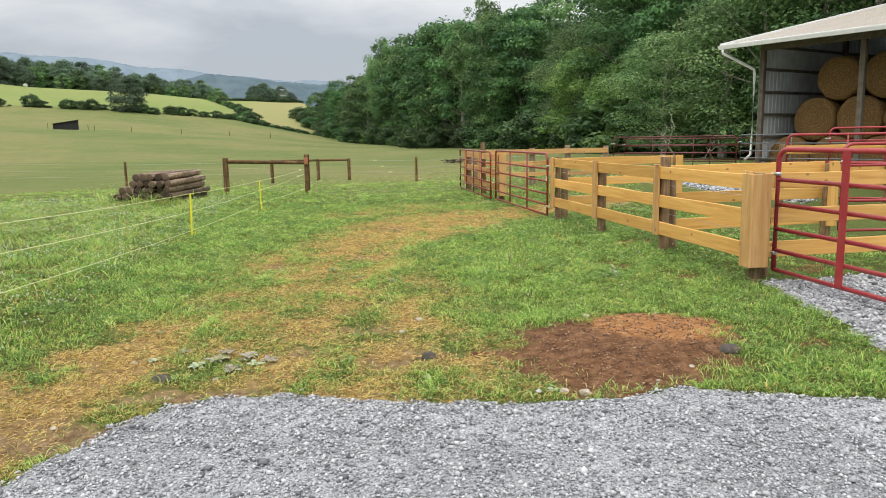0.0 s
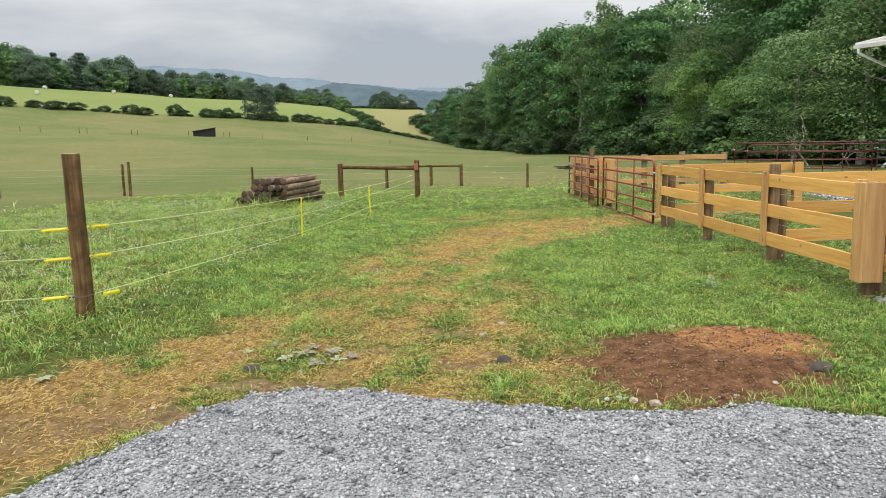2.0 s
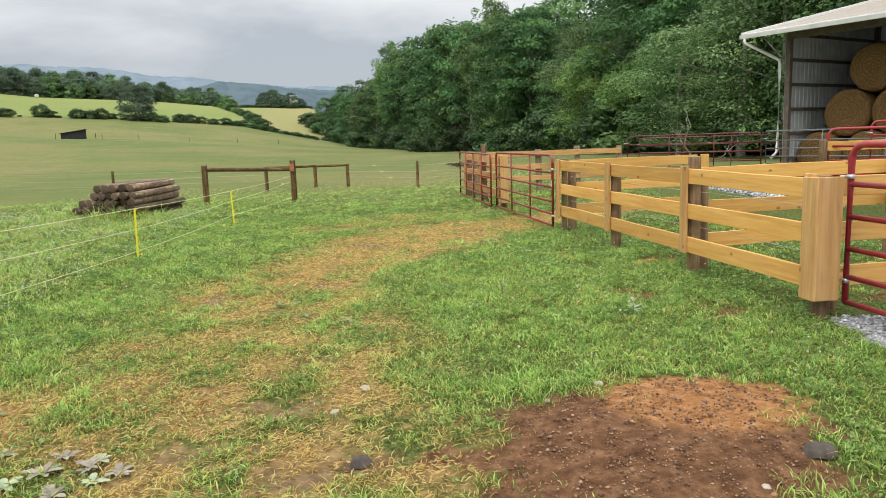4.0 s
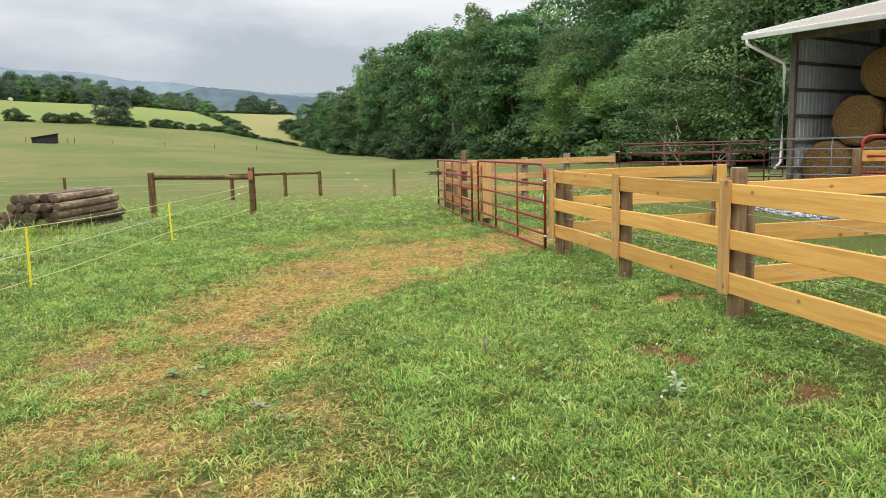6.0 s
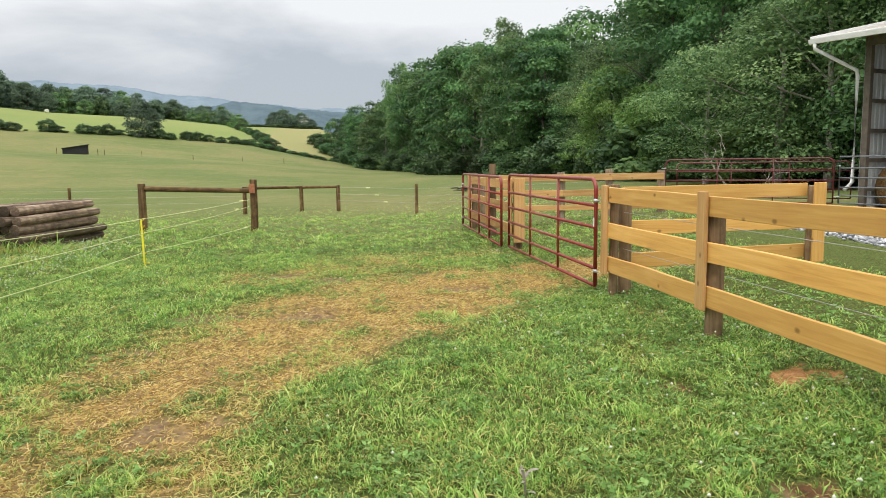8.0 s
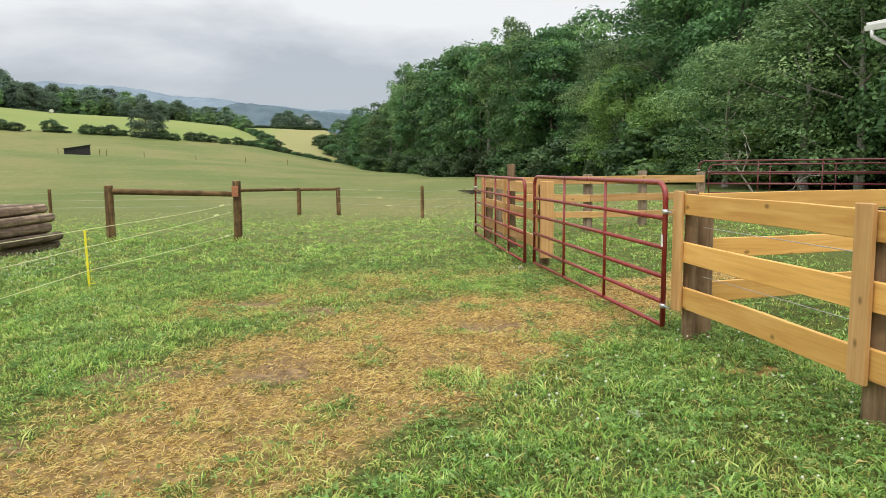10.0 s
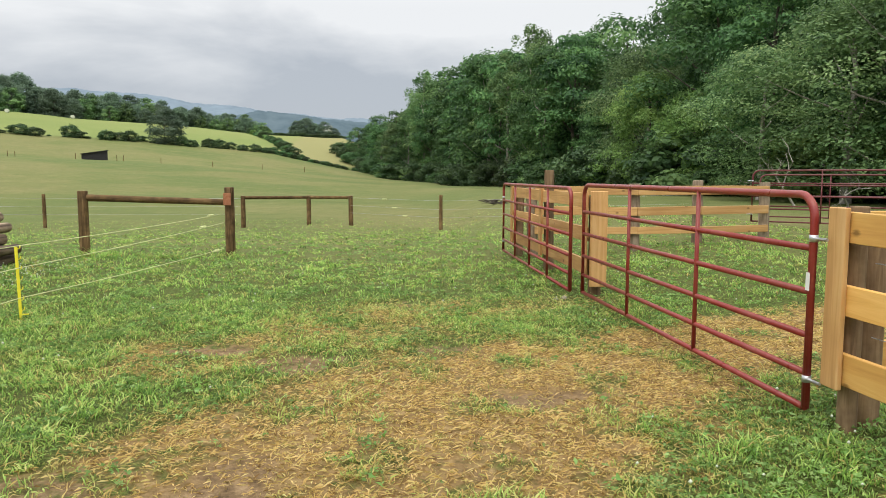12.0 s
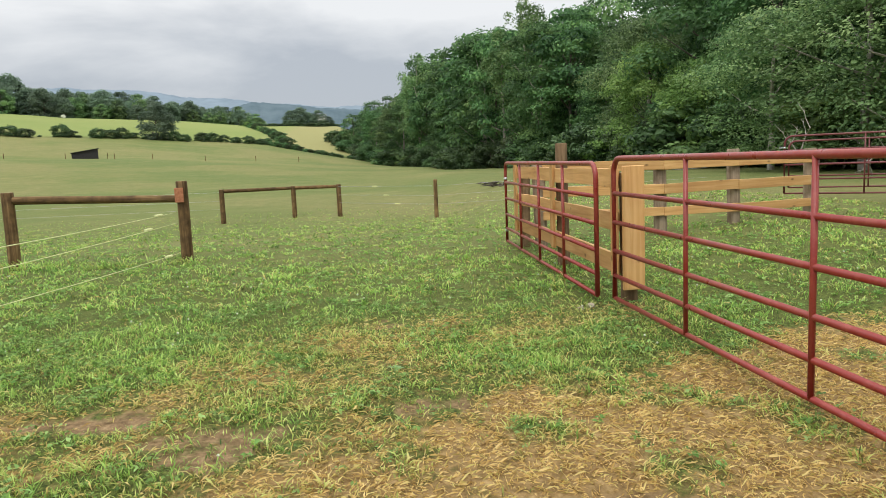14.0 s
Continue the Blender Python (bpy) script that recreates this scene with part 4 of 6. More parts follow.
k = Nodes("hay", 0.95, 0, 0.1)
hay_v = k.coord((1, 1, 1))
wave = k.node("TexWave", Scale=2.6, Distortion=14.0, Detail=5.0)
wave.wave_type, wave.rings_direction = "RINGS", "Y"
k.link(hay_v, wave.inputs["Vector"])
hay_f = k.noise(hay_v, 26, 6, 0.75)
# Hay browns are darkened to include the barn's inner shade.
hay_c = k.ramp(hay_f, (0.25, (0.06, 0.034, 0.015)), (0.5, (0.215, 0.125, 0.052)), (0.8, (0.42, 0.27, 0.12)))
hay_c = k.mix(k.value(wave.outputs["Fac"], 0.2, 0.8, 0, 0.45), hay_c, (0.12, 0.07, 0.028))
M_HAY = k.done(hay_c, k.math("ADD", hay_f, k.math("MULTIPLY", wave.outputs["Fac"], 0.3)), 0.8, 0.04)
bales = [bale_mesh(s) for s in (1.0, 5.0, 9.0)]
for me in bales:
    me.materials.append(M_HAY)
rng = random.Random(8)
for depth in range(2):
    for layer, (z, first) in enumerate(((0.42, 0.85), (1.74, 1.62), (3.10, 2.35))):
        for i in range(7 - layer):
            kk = first + i * 1.53
            ob = new("hay_bale", bales[rng.randrange(3)])
            ob.matrix_world = barn_pose(kk, 1.25 + depth * 1.32 + rng.uniform(-0.1, 0.1) + (0.12 * layer), z) @ pose(0, 0, 0, 0, rng.uniform(0, 360), 0)
            tagged(ob, "round bale of golden brown hay stacked in the barn", "hay bale", "stacked round bales")


# ---- trees ----
def leaf_quads(centres, normals, size, rng, tint, loose=0.55):
    """Leaves: a bent four-cornered blade at each centre."""
    n = len(centres)
    nrm = normals + rng.normal(0, loose, (n, 3))
    nrm /= np.linalg.norm(nrm, axis=1, keepdims=True) + 1e-9
    ref = rng.normal(0, 1, (n, 3))
    u = np.cross(nrm, ref)
    u /= np.linalg.norm(u, axis=1, keepdims=True) + 1e-9
    v = np.cross(nrm, u)
    s = size * rng.uniform(0.6, 1.35, (n, 1))
    verts = np.empty((n, 4, 3))
    verts[:, 0] = centres - u * s * 0.62
    verts[:, 1] = centres + v * s * 0.36 + nrm * s * 0.12
    verts[:, 2] = centres + u * s * 0.62 - nrm * s * 0.10
    verts[:, 3] = centres - v * s * 0.36 + nrm * s * 0.12
    tri = np.arange(n * 4).reshape(n, 4)
    faces = np.concatenate([tri[:, [0, 1, 2]], tri[:, [0, 2, 3]]])
    return verts.reshape(-1, 3), faces, np.repeat(tint, 4)


def crown_mesh(seed, radius, low, high, clumps, leaves, size, shape="broad", above=0.82):
    """A crown of billowing leaf clumps, open underneath, with gaps between them and an uneven outline."""
    rng = np.random.RandomState(seed)
    cs = []
    while len(cs) < clumps:
        t = rng.rand()
        z = low + (high - low) * t
        if shape == "broad":
            w = radius * (0.55 + 0.9 * t * (1.15 - t) * 1.6) * (1 - t ** 4 * 0.75)
        elif shape == "cone":
            w = radius * (1.03 - t)
        else:
            w = radius * math.sin(math.pi * min(1, 0.12 + 0.88 * t)) ** 0.6
        a = rng.rand() * 6.283
        q = w * (0.42 + 0.55 * rng.rand() ** 0.5)
        cs.append((q * math.cos(a), q * math.sin(a), z, (0.5 + 0.75 * rng.rand()) * radius * (0.30 if shape != "cone" else 0.22)))
    cs = np.array(cs)
    pick = rng.choice(len(cs), leaves, p=cs[:, 3] ** 2 / (cs[:, 3] ** 2).sum())
    d = rng.normal(0, 1, (leaves, 3))
    d /= np.linalg.norm(d, axis=1, keepdims=True)
    d[:, 2] = np.where(rng.rand(leaves) < above, np.abs(d[:, 2]), d[:, 2] * 0.6)
    flat = np.array([1.15, 1.15, {"cone": 0.4, "layer": 0.6, "weeping": 0.7}.get(shape, 0.85)])
    rough = 1 + 0.22 * np.sin(d[:, 0:1] * 7 + pick[:, None]) * np.sin(d[:, 1:2] * 6 + pick[:, None] * 1.7)
    rad = cs[pick, 3:4] * (0.62 + 0.52 * rng.rand(leaves, 1) ** 0.7) * rough
    pos = cs[pick, :3] + d * rad * flat
    if shape == "weeping":                       # fine twigs that hang
        pos[:, 2] -= rng.exponential(0.22 * radius, leaves)
        pos[:, :2] = cs[pick, :2] + (pos[:, :2] - cs[pick, :2]) * 0.62
    shade = np.clip(0.46 + rng.normal(0, 0.15, leaves) + rng.normal(0, 0.17, len(cs))[pick], 0, 1)
    verts, faces, tint = leaf_quads(pos, d + np.array([0, 0, 0.25]), size, rng, shade, 0.36)
    return flat_mesh("crown", verts, faces, (("tint", tint),)), cs


def trunk_bm(seed, height, r, cs, limbs=9):
    """A tapered, leaning trunk with limbs out to some of the clumps."""
    rng = random.Random(seed)
    bm = bmesh.new()
    sway = [(rng.uniform(-1, 1), rng.uniform(-1, 1)) for _ in range(6)]
    line = [Vector((0.02 * height * i / 5 * sway[i][0], 0.02 * height * i / 5 * sway[i][1], height * 0.86 * i / 5)) for i in range(6)]
    line[0].z = -0.3
    tube_into(bm, line, r, 7, r_end=r * 0.25)
    for c in rng.sample(list(cs), min(limbs, len(cs))):
        end = Vector(c[:3])
        t = max(0.15, min(0.85, end.z / height - 0.12))
        i = min(4, int(t * 5))
        start = line[i].lerp(line[i + 1], t * 5 - i)
        mid = start.lerp(end, 0.5) + Vector((0, 0, -0.04 * height * rng.random()))
        tube_into(bm, [start, mid, end], r * 0.36, 4, r_end=r * 0.08, cap=False)
    return bm


def tree_kind(seed, height, radius, trunk_r, clumps, leaves, size, material, bark, low=0.16, shape="broad", above=0.82):
    crown, cs = crown_mesh(seed, radius, height * low, height * 0.96, clumps, leaves, size, shape, above)
    crown.materials.append(material)
    trunk = mesh_of("trunk", trunk_bm(seed, height, trunk_r, cs), True)
    trunk.materials.append(bark)
    return crown, trunk, height


KINDS = [
    tree_kind(1, 18, 5.2, 0.30, 74, 15000, 0.27, M_LEAF, M_BARK, 0.10),
    tree_kind(2, 20, 5.0, 0.32, 70, 15000, 0.27, M_LEAF, M_BARK, 0.14, "round"),
    tree_kind(3, 17, 5.6, 0.28, 80, 15000, 0.27, M_LEAF, M_BARK, 0.06),
    tree_kind(4, 19, 4.6, 0.26, 64, 12000, 0.28, M_LEAF, M_PALEBARK, 0.2, "round"),
    tree_kind(5, 16, 4.8, 0.26, 70, 13000, 0.27, M_LEAF_PALE, M_BARK, 0.05),
    tree_kind(6, 21, 4.4, 0.28, 60, 4600, 0.32, M_LEAF_GREY, M_PALEBARK, 0.3, "round"),
    tree_kind(7, 16, 5.6, 0.30, 110, 15000, 0.20, M_LEAF_GREY, M_PALEBARK, 0.06, "layer"),
    tree_kind(8, 22, 3.6, 0.16, 60, 9000, 0.24, M_LEAF_GREY, M_PALEBARK, 0.35, "weeping"),
]
MID_KINDS = [
    tree_kind(31, 20, 5.4, 0.30, 66, 6500, 0.42, M_LEAF, M_BARK, 0.08),
    tree_kind(32, 22, 5.2, 0.32, 62, 6500, 0.42, M_LEAF, M_BARK, 0.12, "round"),
    tree_kind(33, 20, 5.0, 0.30, 62, 6500, 0.42, M_LEAF, M_PALEBARK, 0.14, "round"),
    tree_kind(34, 19, 5.0, 0.30, 62, 6500, 0.42, M_LEAF_GREY, M_BARK, 0.06),
]
FAR_KINDS = [
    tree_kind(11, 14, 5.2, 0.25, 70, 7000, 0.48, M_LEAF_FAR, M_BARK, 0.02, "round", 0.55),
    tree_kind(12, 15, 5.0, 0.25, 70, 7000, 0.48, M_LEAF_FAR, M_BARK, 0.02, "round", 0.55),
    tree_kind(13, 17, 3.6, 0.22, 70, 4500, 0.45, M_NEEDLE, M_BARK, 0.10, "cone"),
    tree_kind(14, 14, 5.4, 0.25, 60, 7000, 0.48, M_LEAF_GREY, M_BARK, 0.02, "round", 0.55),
]
BUSH_KINDS = [
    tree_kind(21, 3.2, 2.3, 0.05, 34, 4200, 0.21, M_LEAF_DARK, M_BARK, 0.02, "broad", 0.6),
    tree_kind(22, 2.6, 2.4, 0.05, 34, 4200, 0.21, M_LEAF, M_BARK, 0.02, "broad", 0.6),
    tree_kind(23, 3.8, 2.2, 0.05, 34, 4200, 0.21, M_LEAF_PALE, M_BARK, 0.02, "broad", 0.6),
]


def plant(name, kind, x, y, height, turn, label, category, group, wide=1.0, sink=0.0):
    crown, trunk, full = kind
    s = height / full
    t = thing(name, Matrix.Translation((x, y, gz(x, y) - sink)) @ pose(0, 0, 0, 0, 0, turn) @ Matrix.Diagonal((s * wide, s * wide, s, 1)), label, category, group)
    part("trunk", trunk, None, t)
    part("crown", crown, None, t)
    return t


EDGE_LINE = np.array([(40, 22), (33, 36), (28, 48), (27.5, 62), (28, 78), (26.5, 98), (22.5, 124), (14.5, 164), (1, 220), (-10, 268)], float)
TOP_AZ = np.array([-3, -1, 1.8, 2.9, 5, 7, 9.5, 11.5, 13.8, 16.7, 19.2, 22, 25, 30, 45, 70])
TOP_EL = np.array([3.5, 4.1, 4.6, 6.8, 7.9, 8.9, 9.8, 10.5, 9.2, 10.0, 11.4, 14.2, 16.5, 18.5, 22, 26])


def woods():
    rng = random.Random(21)
    seg = np.hypot(*np.diff(EDGE_LINE, axis=0).T)
    cum = np.concatenate([[0], np.cumsum(seg)])
    for row, (back, step) in enumerate(((2.5, 6.2), (8.5, 7.6), (16, 11.0))):
        s = rng.uniform(0, 3)
        while s < cum[-1]:
            x = float(np.interp(s, cum, EDGE_LINE[:, 0]))
            y = float(np.interp(s, cum, EDGE_LINE[:, 1]))
            i = min(len(seg) - 1, int(np.searchsorted(cum, s, "right")) - 1)
            d = (EDGE_LINE[i + 1] - EDGE_LINE[i]) / seg[i]
            x, y = x + d[1] * back + rng.uniform(-1.2, 1.2), y - d[0] * back + rng.uniform(-1.2, 1.2)
            dist, az = math.hypot(x, y), math.degrees(math.atan2(x, y))
            half = math.degrees(5.0 / dist)
            want = 1.7 + dist * math.tan(radians(float(min(np.interp(az + q, TOP_AZ, TOP_EL) for q in (-half, -0.5 * half, 0, 0.5 * half))) + (0.25 if az < 8 else 0.9))) - gz(x, y)
            h = max(9.0, min(29.0, want)) * rng.uniform(*((0.5, 0.95), (0.78, 1.02), (0.88, 1.04))[row])
            kind = rng.choice(KINDS[:4] + KINDS[:3] + ([KINDS[4], KINDS[6]] if row == 0 else [KINDS[5], KINDS[3]]))
            if dist > 105 or row == 2:
                kind = rng.choice(MID_KINDS[:3] + MID_KINDS)
            plant("tree", kind, x, y, h, rng.uniform(0, 360), "tall leafy green deciduous tree at the wood's edge", "tree", "trees of the wood", rng.uniform(0.9, 1.2))
            s += step * rng.uniform(0.75, 1.25) * (1.0 + s / 420)
    s = 6.0
    while s < cum[-1]:
        x, y = float(np.interp(s, cum, EDGE_LINE[:, 0])), float(np.interp(s, cum, EDGE_LINE[:, 1]))
        # Mostly the darkened leaf, for the shade at the wood's foot.
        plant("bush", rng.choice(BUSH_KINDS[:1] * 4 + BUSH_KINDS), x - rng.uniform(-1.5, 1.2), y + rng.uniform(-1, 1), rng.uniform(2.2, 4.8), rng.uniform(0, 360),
              "dense green bush at the foot of the wood", "bush", "bushes under the trees", rng.uniform(1.0, 1.5))
        s += rng.uniform(2.6, 5.0) * (1 + s / 200)


woods()
# single trees that stand out of the wood's edge
for az, d, kind, h, wide, label in ((4.1, 182, 7, 27.0, 1.15, "sparse pale-barked tree with hanging twigs above the wood's edge"), (11.8, 124, 7, 25.6, 1.25, "sparse grey-green tree with hanging twigs rising above the wood"), (12.9, 113, 3, 19, 1.0, "leafy tree with a pale leaning trunk"),
                                    (19.6, 76, 4, 10.5, 1.05, "bright yellow-green young tree before the wood"), (22.2, 70, 4, 8.0, 1.2, "bright yellow-green young tree before the wood"), (29.8, 52.9, 6, 10.2, 1.65, "wide grey-green tree with bare pale limbs"), (32.5, 50, 6, 12, 1.2, "wide grey-green tree with bare pale limbs"),
                                    (25.6, 58, 6, 9.0, 1.3, "wide grey-green tree with bare pale limbs"), (36.0, 48, 0, 15, 1.1, "tall leafy green deciduous tree at the wood's edge")):
    plant("tree", KINDS[kind], d * math.sin(radians(az)), d * math.cos(radians(az)), h, az * 31, label, "tree", "", wide)


def dead_limb(at, seed, size, label):
    """Bare pale branches that fork and reach out."""
    rng = random.Random(seed)
    t = thing("dead_branch", Matrix.Translation(at), label, "branch", "bare branches")

    def fork(p, d, ln, r, depth, bm):
        q = p + d * ln * 0.5 + Vector((rng.uniform(-1, 1), rng.uniform(-1, 1), rng.uniform(-0.6, 1))) * ln * 0.10
        e = q + (d + Vector((rng.uniform(-1, 1), rng.uniform(-1, 1), rng.uniform(-0.7, 0.9))) * 0.35).normalized() * ln * 0.5
        tube_into(bm, [p, q, e], r, 5, r_end=r * 0.55)
        if depth:
            for _ in range(rng.choice((2, 2, 3))):
                fork(q.lerp(e, rng.uniform(0.3, 1)), (d + Vector((rng.uniform(-1, 1), rng.uniform(-1, 1), rng.uniform(-0.8, 0.8))) * 0.9).normalized(), ln * rng.uniform(0.5, 0.8), r * 0.55, depth - 1, bm)
    bm = bmesh.new()
    fork(Vector((0, 0, -0.15)), Vector((rng.uniform(-0.6, -0.2), rng.uniform(-0.5, 0), 0.55)).normalized(), size, 0.05 * size ** 0.5, 3, bm)
    part("limb", bm, M_PALEBARK, t)
    return t


def brush_pile(x, y, seed):
    """A low heap of dark cut branches."""
    rng = random.Random(seed)
    t = thing("brush_pile", (x, y, gz(x, y)), "low heap of dark cut branches on the pasture", "brush pile")
    for i in range(16):
        a, ln = rng.uniform(-0.6, 0.6) + (3.14 if i % 2 else 0), rng.uniform(0.3, 0.6)
        p = Vector((rng.uniform(-0.4, 0.4), rng.uniform(-0.4, 0.4), 0.04 + 0.012 * i))
        q = p + Vector((math.cos(a) * ln, math.sin(a) * ln, rng.uniform(-0.03, 0.05)))
        m = p.lerp(q, 0.5) + Vector((rng.uniform(-0.1, 0.1), rng.uniform(-0.1, 0.1), rng.uniform(0, 0.04)))
        part("branch", tube_bm([p, m, q], rng.uniform(0.025, 0.06), 6, r_end=0.012), M_BARK, t)
    return t


brush_pile(7.35, 43.5, 3)
for az, d, size, seed in ((26.8, 47, 1.7, 1), (29.3, 46, 1.5, 4)):
    x, y = d * math.sin(radians(az)), d * math.cos(radians(az))
    dead_limb((x, y, gz(x, y)), seed, size, "bare pale dead branches in front of the wood")

def inner_wood():
    """The depth of the wood behind its edge: one mass of leaf clumps."""
    rng = np.random.RandomState(4)
    seg = np.hypot(*np.diff(EDGE_LINE, axis=0).T)
    cum = np.concatenate([[0], np.cumsum(seg)])
    n = 30000
    s = rng.rand(n) * cum[-1]
    x, y = np.interp(s, cum, EDGE_LINE[:, 0]), np.interp(s, cum, EDGE_LINE[:, 1])
    i = np.clip(np.searchsorted(cum, s, "right") - 1, 0, len(seg) - 1)
    d = (np.diff(EDGE_LINE, axis=0) / seg[:, None])[i]
    back = 17 + 9 * rng.rand(n)
    x, y = x + d[:, 1] * back, y - d[:, 0] * back
    az = np.degrees(np.arctan2(x, y))
    top = 1.7 + np.hypot(x, y) * np.tan(np.radians(np.interp(az, TOP_AZ, TOP_EL))) - land(x, y)
    z = land(x, y) + np.clip(top, 8, 24) * 0.84 * rng.rand(n) ** 0.85
    pos = np.stack([x, y, z], -1)
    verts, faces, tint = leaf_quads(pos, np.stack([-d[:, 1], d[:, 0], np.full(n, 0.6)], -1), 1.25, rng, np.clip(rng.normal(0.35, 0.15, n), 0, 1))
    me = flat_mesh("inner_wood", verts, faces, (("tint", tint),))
    # Darkened leaves stand in for the shade deep in the wood.
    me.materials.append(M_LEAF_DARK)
    tagged(new("inner_wood", me), "dense foliage deep inside the wood, shade put into its leaf colour", "woods", kind="stuff")


inner_wood()


def skyline_wood():
    """The depth of the wood on the far skyline: one mass of foliage."""
    rng = np.random.RandomState(14)
    n = 9000
    az = rng.uniform(-52, -8.6, n)
    d = D_TOP + 18 + 26 * rng.rand(n)
    x, y = d * np.sin(np.radians(az)), d * np.cos(np.radians(az))
    el = np.interp(az, [-50, -36, -31, -26, -20.5, -16, -13, -11, -8.6], [8.0, 7.5, 7.0, 6.8, 5.7, 5.4, 4.9, 4.5, 4.2])
    h = 1.7 + d * np.tan(np.radians(el)) - land(x, y)
    z = land(x, y) + np.clip(h, 1, 30) * (0.66 + 0.12 * np.sin(az * 7)) * rng.rand(n)
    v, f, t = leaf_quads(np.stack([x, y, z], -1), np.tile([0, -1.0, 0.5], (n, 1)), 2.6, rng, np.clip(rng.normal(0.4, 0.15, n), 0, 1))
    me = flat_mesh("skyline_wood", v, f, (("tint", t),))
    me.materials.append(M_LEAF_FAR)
    tagged(new("skyline_wood", me), "dense foliage of the skyline wood, haze painted into its colour", "woods", kind="stuff")


skyline_wood()


def polar(az, d):
    return d * math.sin(radians(az)), d * math.cos(radians(az))


def hills():
    rng = random.Random(9)
    # hedgerow along the brow
    for az, h, wide in ((-43, 4, 1.6), (-40.5, 3, 1.8), (-38.2, 3.4, 1.5), (-36.2, 3.6, 1.4), (-34.5, 2.6, 1.5), (-32.6, 3.2, 1.6), (-31.4, 3, 1.6), (-29.6, 2.6, 1.4), (-28.3, 3.0, 1.8), (-27.1, 2.8, 1.6), (-25.3, 2.2, 1.4),
                        (-23.6, 3.2, 1.5), (-22.6, 2.8, 1.4), (-20.6, 3.9, 1.1), (-20.0, 2.4, 1.5), (-18.3, 3.3, 1.2), (-17.6, 3.0, 1.3), (-16.9, 3.8, 0.9), (-16.1, 2.0, 1.5), (-13.5, 3.2, 0.9), (-12.8, 2.4, 1.3),
                        (-11.6, 3.0, 1.2), (-10.9, 3.2, 1.0), (-10.2, 2.6, 1.2), (-9.3, 2.2, 1.3), (-8.5, 2.6, 1.2), (-7.6, 2.0, 1.4)):
        x, y = polar(az, D_HEDGE + rng.uniform(-2, 2))
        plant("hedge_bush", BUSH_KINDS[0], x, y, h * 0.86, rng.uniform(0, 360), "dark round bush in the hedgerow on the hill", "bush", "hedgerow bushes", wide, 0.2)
    for i in range(30):
        x, y = polar(-44 + 37.5 * i / 29 + rng.uniform(-0.2, 0.2), D_HEDGE + rng.uniform(-1.5, 1.5))
        plant("hedge_bush", BUSH_KINDS[0], x, y, rng.uniform(0.5, 1.0), rng.uniform(0, 360), "low dark hedge bush on the hill", "bush", "hedgerow bushes", 1.8, 0.1)
    x, y = polar(-14.6, D_HEDGE)
    plant("tree", FAR_KINDS[1], x, y, 11.2, 40, "single dark round tree in the hedgerow", "tree", "", 1.3, 0.8)
    # the hedge that runs down and back from the brow
    for i in range(46):
        t = i / 45
        az = -7.6 + 6.3 * t + rng.uniform(-0.15, 0.15)
        x, y = polar(az, D_HEDGE + 2 - 14 * t + rng.uniform(-2, 2))
        plant("hedge_bush", rng.choice(BUSH_KINDS[:2]), x, y, rng.uniform(0.6, 1.7) * (1 - 0.4 * t), rng.uniform(0, 360), "scrubby bush along the field edge", "bush", "field edge bushes", 1.3, 0.1)
    for i in range(22):
        t = i / 21
        x, y = polar(-9.0 + 3.2 * t + rng.uniform(-0.1, 0.1), D_TOP - 8 - 105 * t)
        plant("hedge_bush", rng.choice(BUSH_KINDS), x, y, rng.uniform(1.2, 2.8), rng.uniform(0, 360), "scrubby bush between two fields", "bush", "field edge bushes", 1.3, 0.1)
    # the wood on the skyline
    top_az = [-50, -36, -31, -28, -26, -23, -20.5, -19, -16, -13, -11, -10, -8.6, -7.5]
    top_el = [8.0, 7.5, 7.0, 7.0, 6.8, 6.3, 5.7, 5.6, 5.4, 4.9, 4.5, 4.9, 4.3, 3.5]
    az = -52.0
    while az < -7.8:
        for back in (0, 9, 20):
            d = D_TOP + 10 + back + rng.uniform(-4, 4)
            a = az + rng.uniform(-0.4, 0.4)
            x, y = polar(a, d)
            z = gz(x, y)
            h = 1.7 + d * math.tan(radians(float(np.interp(a, top_az, top_el)))) - z
            if h > 2:
                kind = FAR_KINDS[2] if (-31 < a < -23 and rng.random() < 0.45) else rng.choice((FAR_KINDS[0], FAR_KINDS[1], FAR_KINDS[0], FAR_KINDS[3]))
                plant("tree", kind, x, y, h * rng.uniform(0.75, 1.1) * (0.8 if back == 0 else 1), rng.uniform(0, 360), "distant dark green tree on the skyline", "tree", "skyline trees", rng.uniform(1.0, 1.4), 0.5)
        az += 1.15
    for az, h in ((-5.6, 6), (-5.0, 6.5), (-4.4, 5), (-3.6, 6), (-2.9, 4)):
        x, y = polar(az, D_TOP + 15)
        plant("tree", rng.choice(FAR_KINDS[:2]), x, y, h * 1.5, rng.uniform(0, 360), "distant rounded tree beyond the fields", "tree", "skyline trees", 1.3, 0.5)
    for i in range(26):
        x, y = polar(-7.6 + 5.4 * i / 25, D_TOP + 5)
        plant("hedge_bush", BUSH_KINDS[0], x, y, rng.uniform(1.2, 2.2), rng.uniform(0, 360), "far dark hedge along the field top", "bush", "far hedge", 1.8, 0.2)


hills()


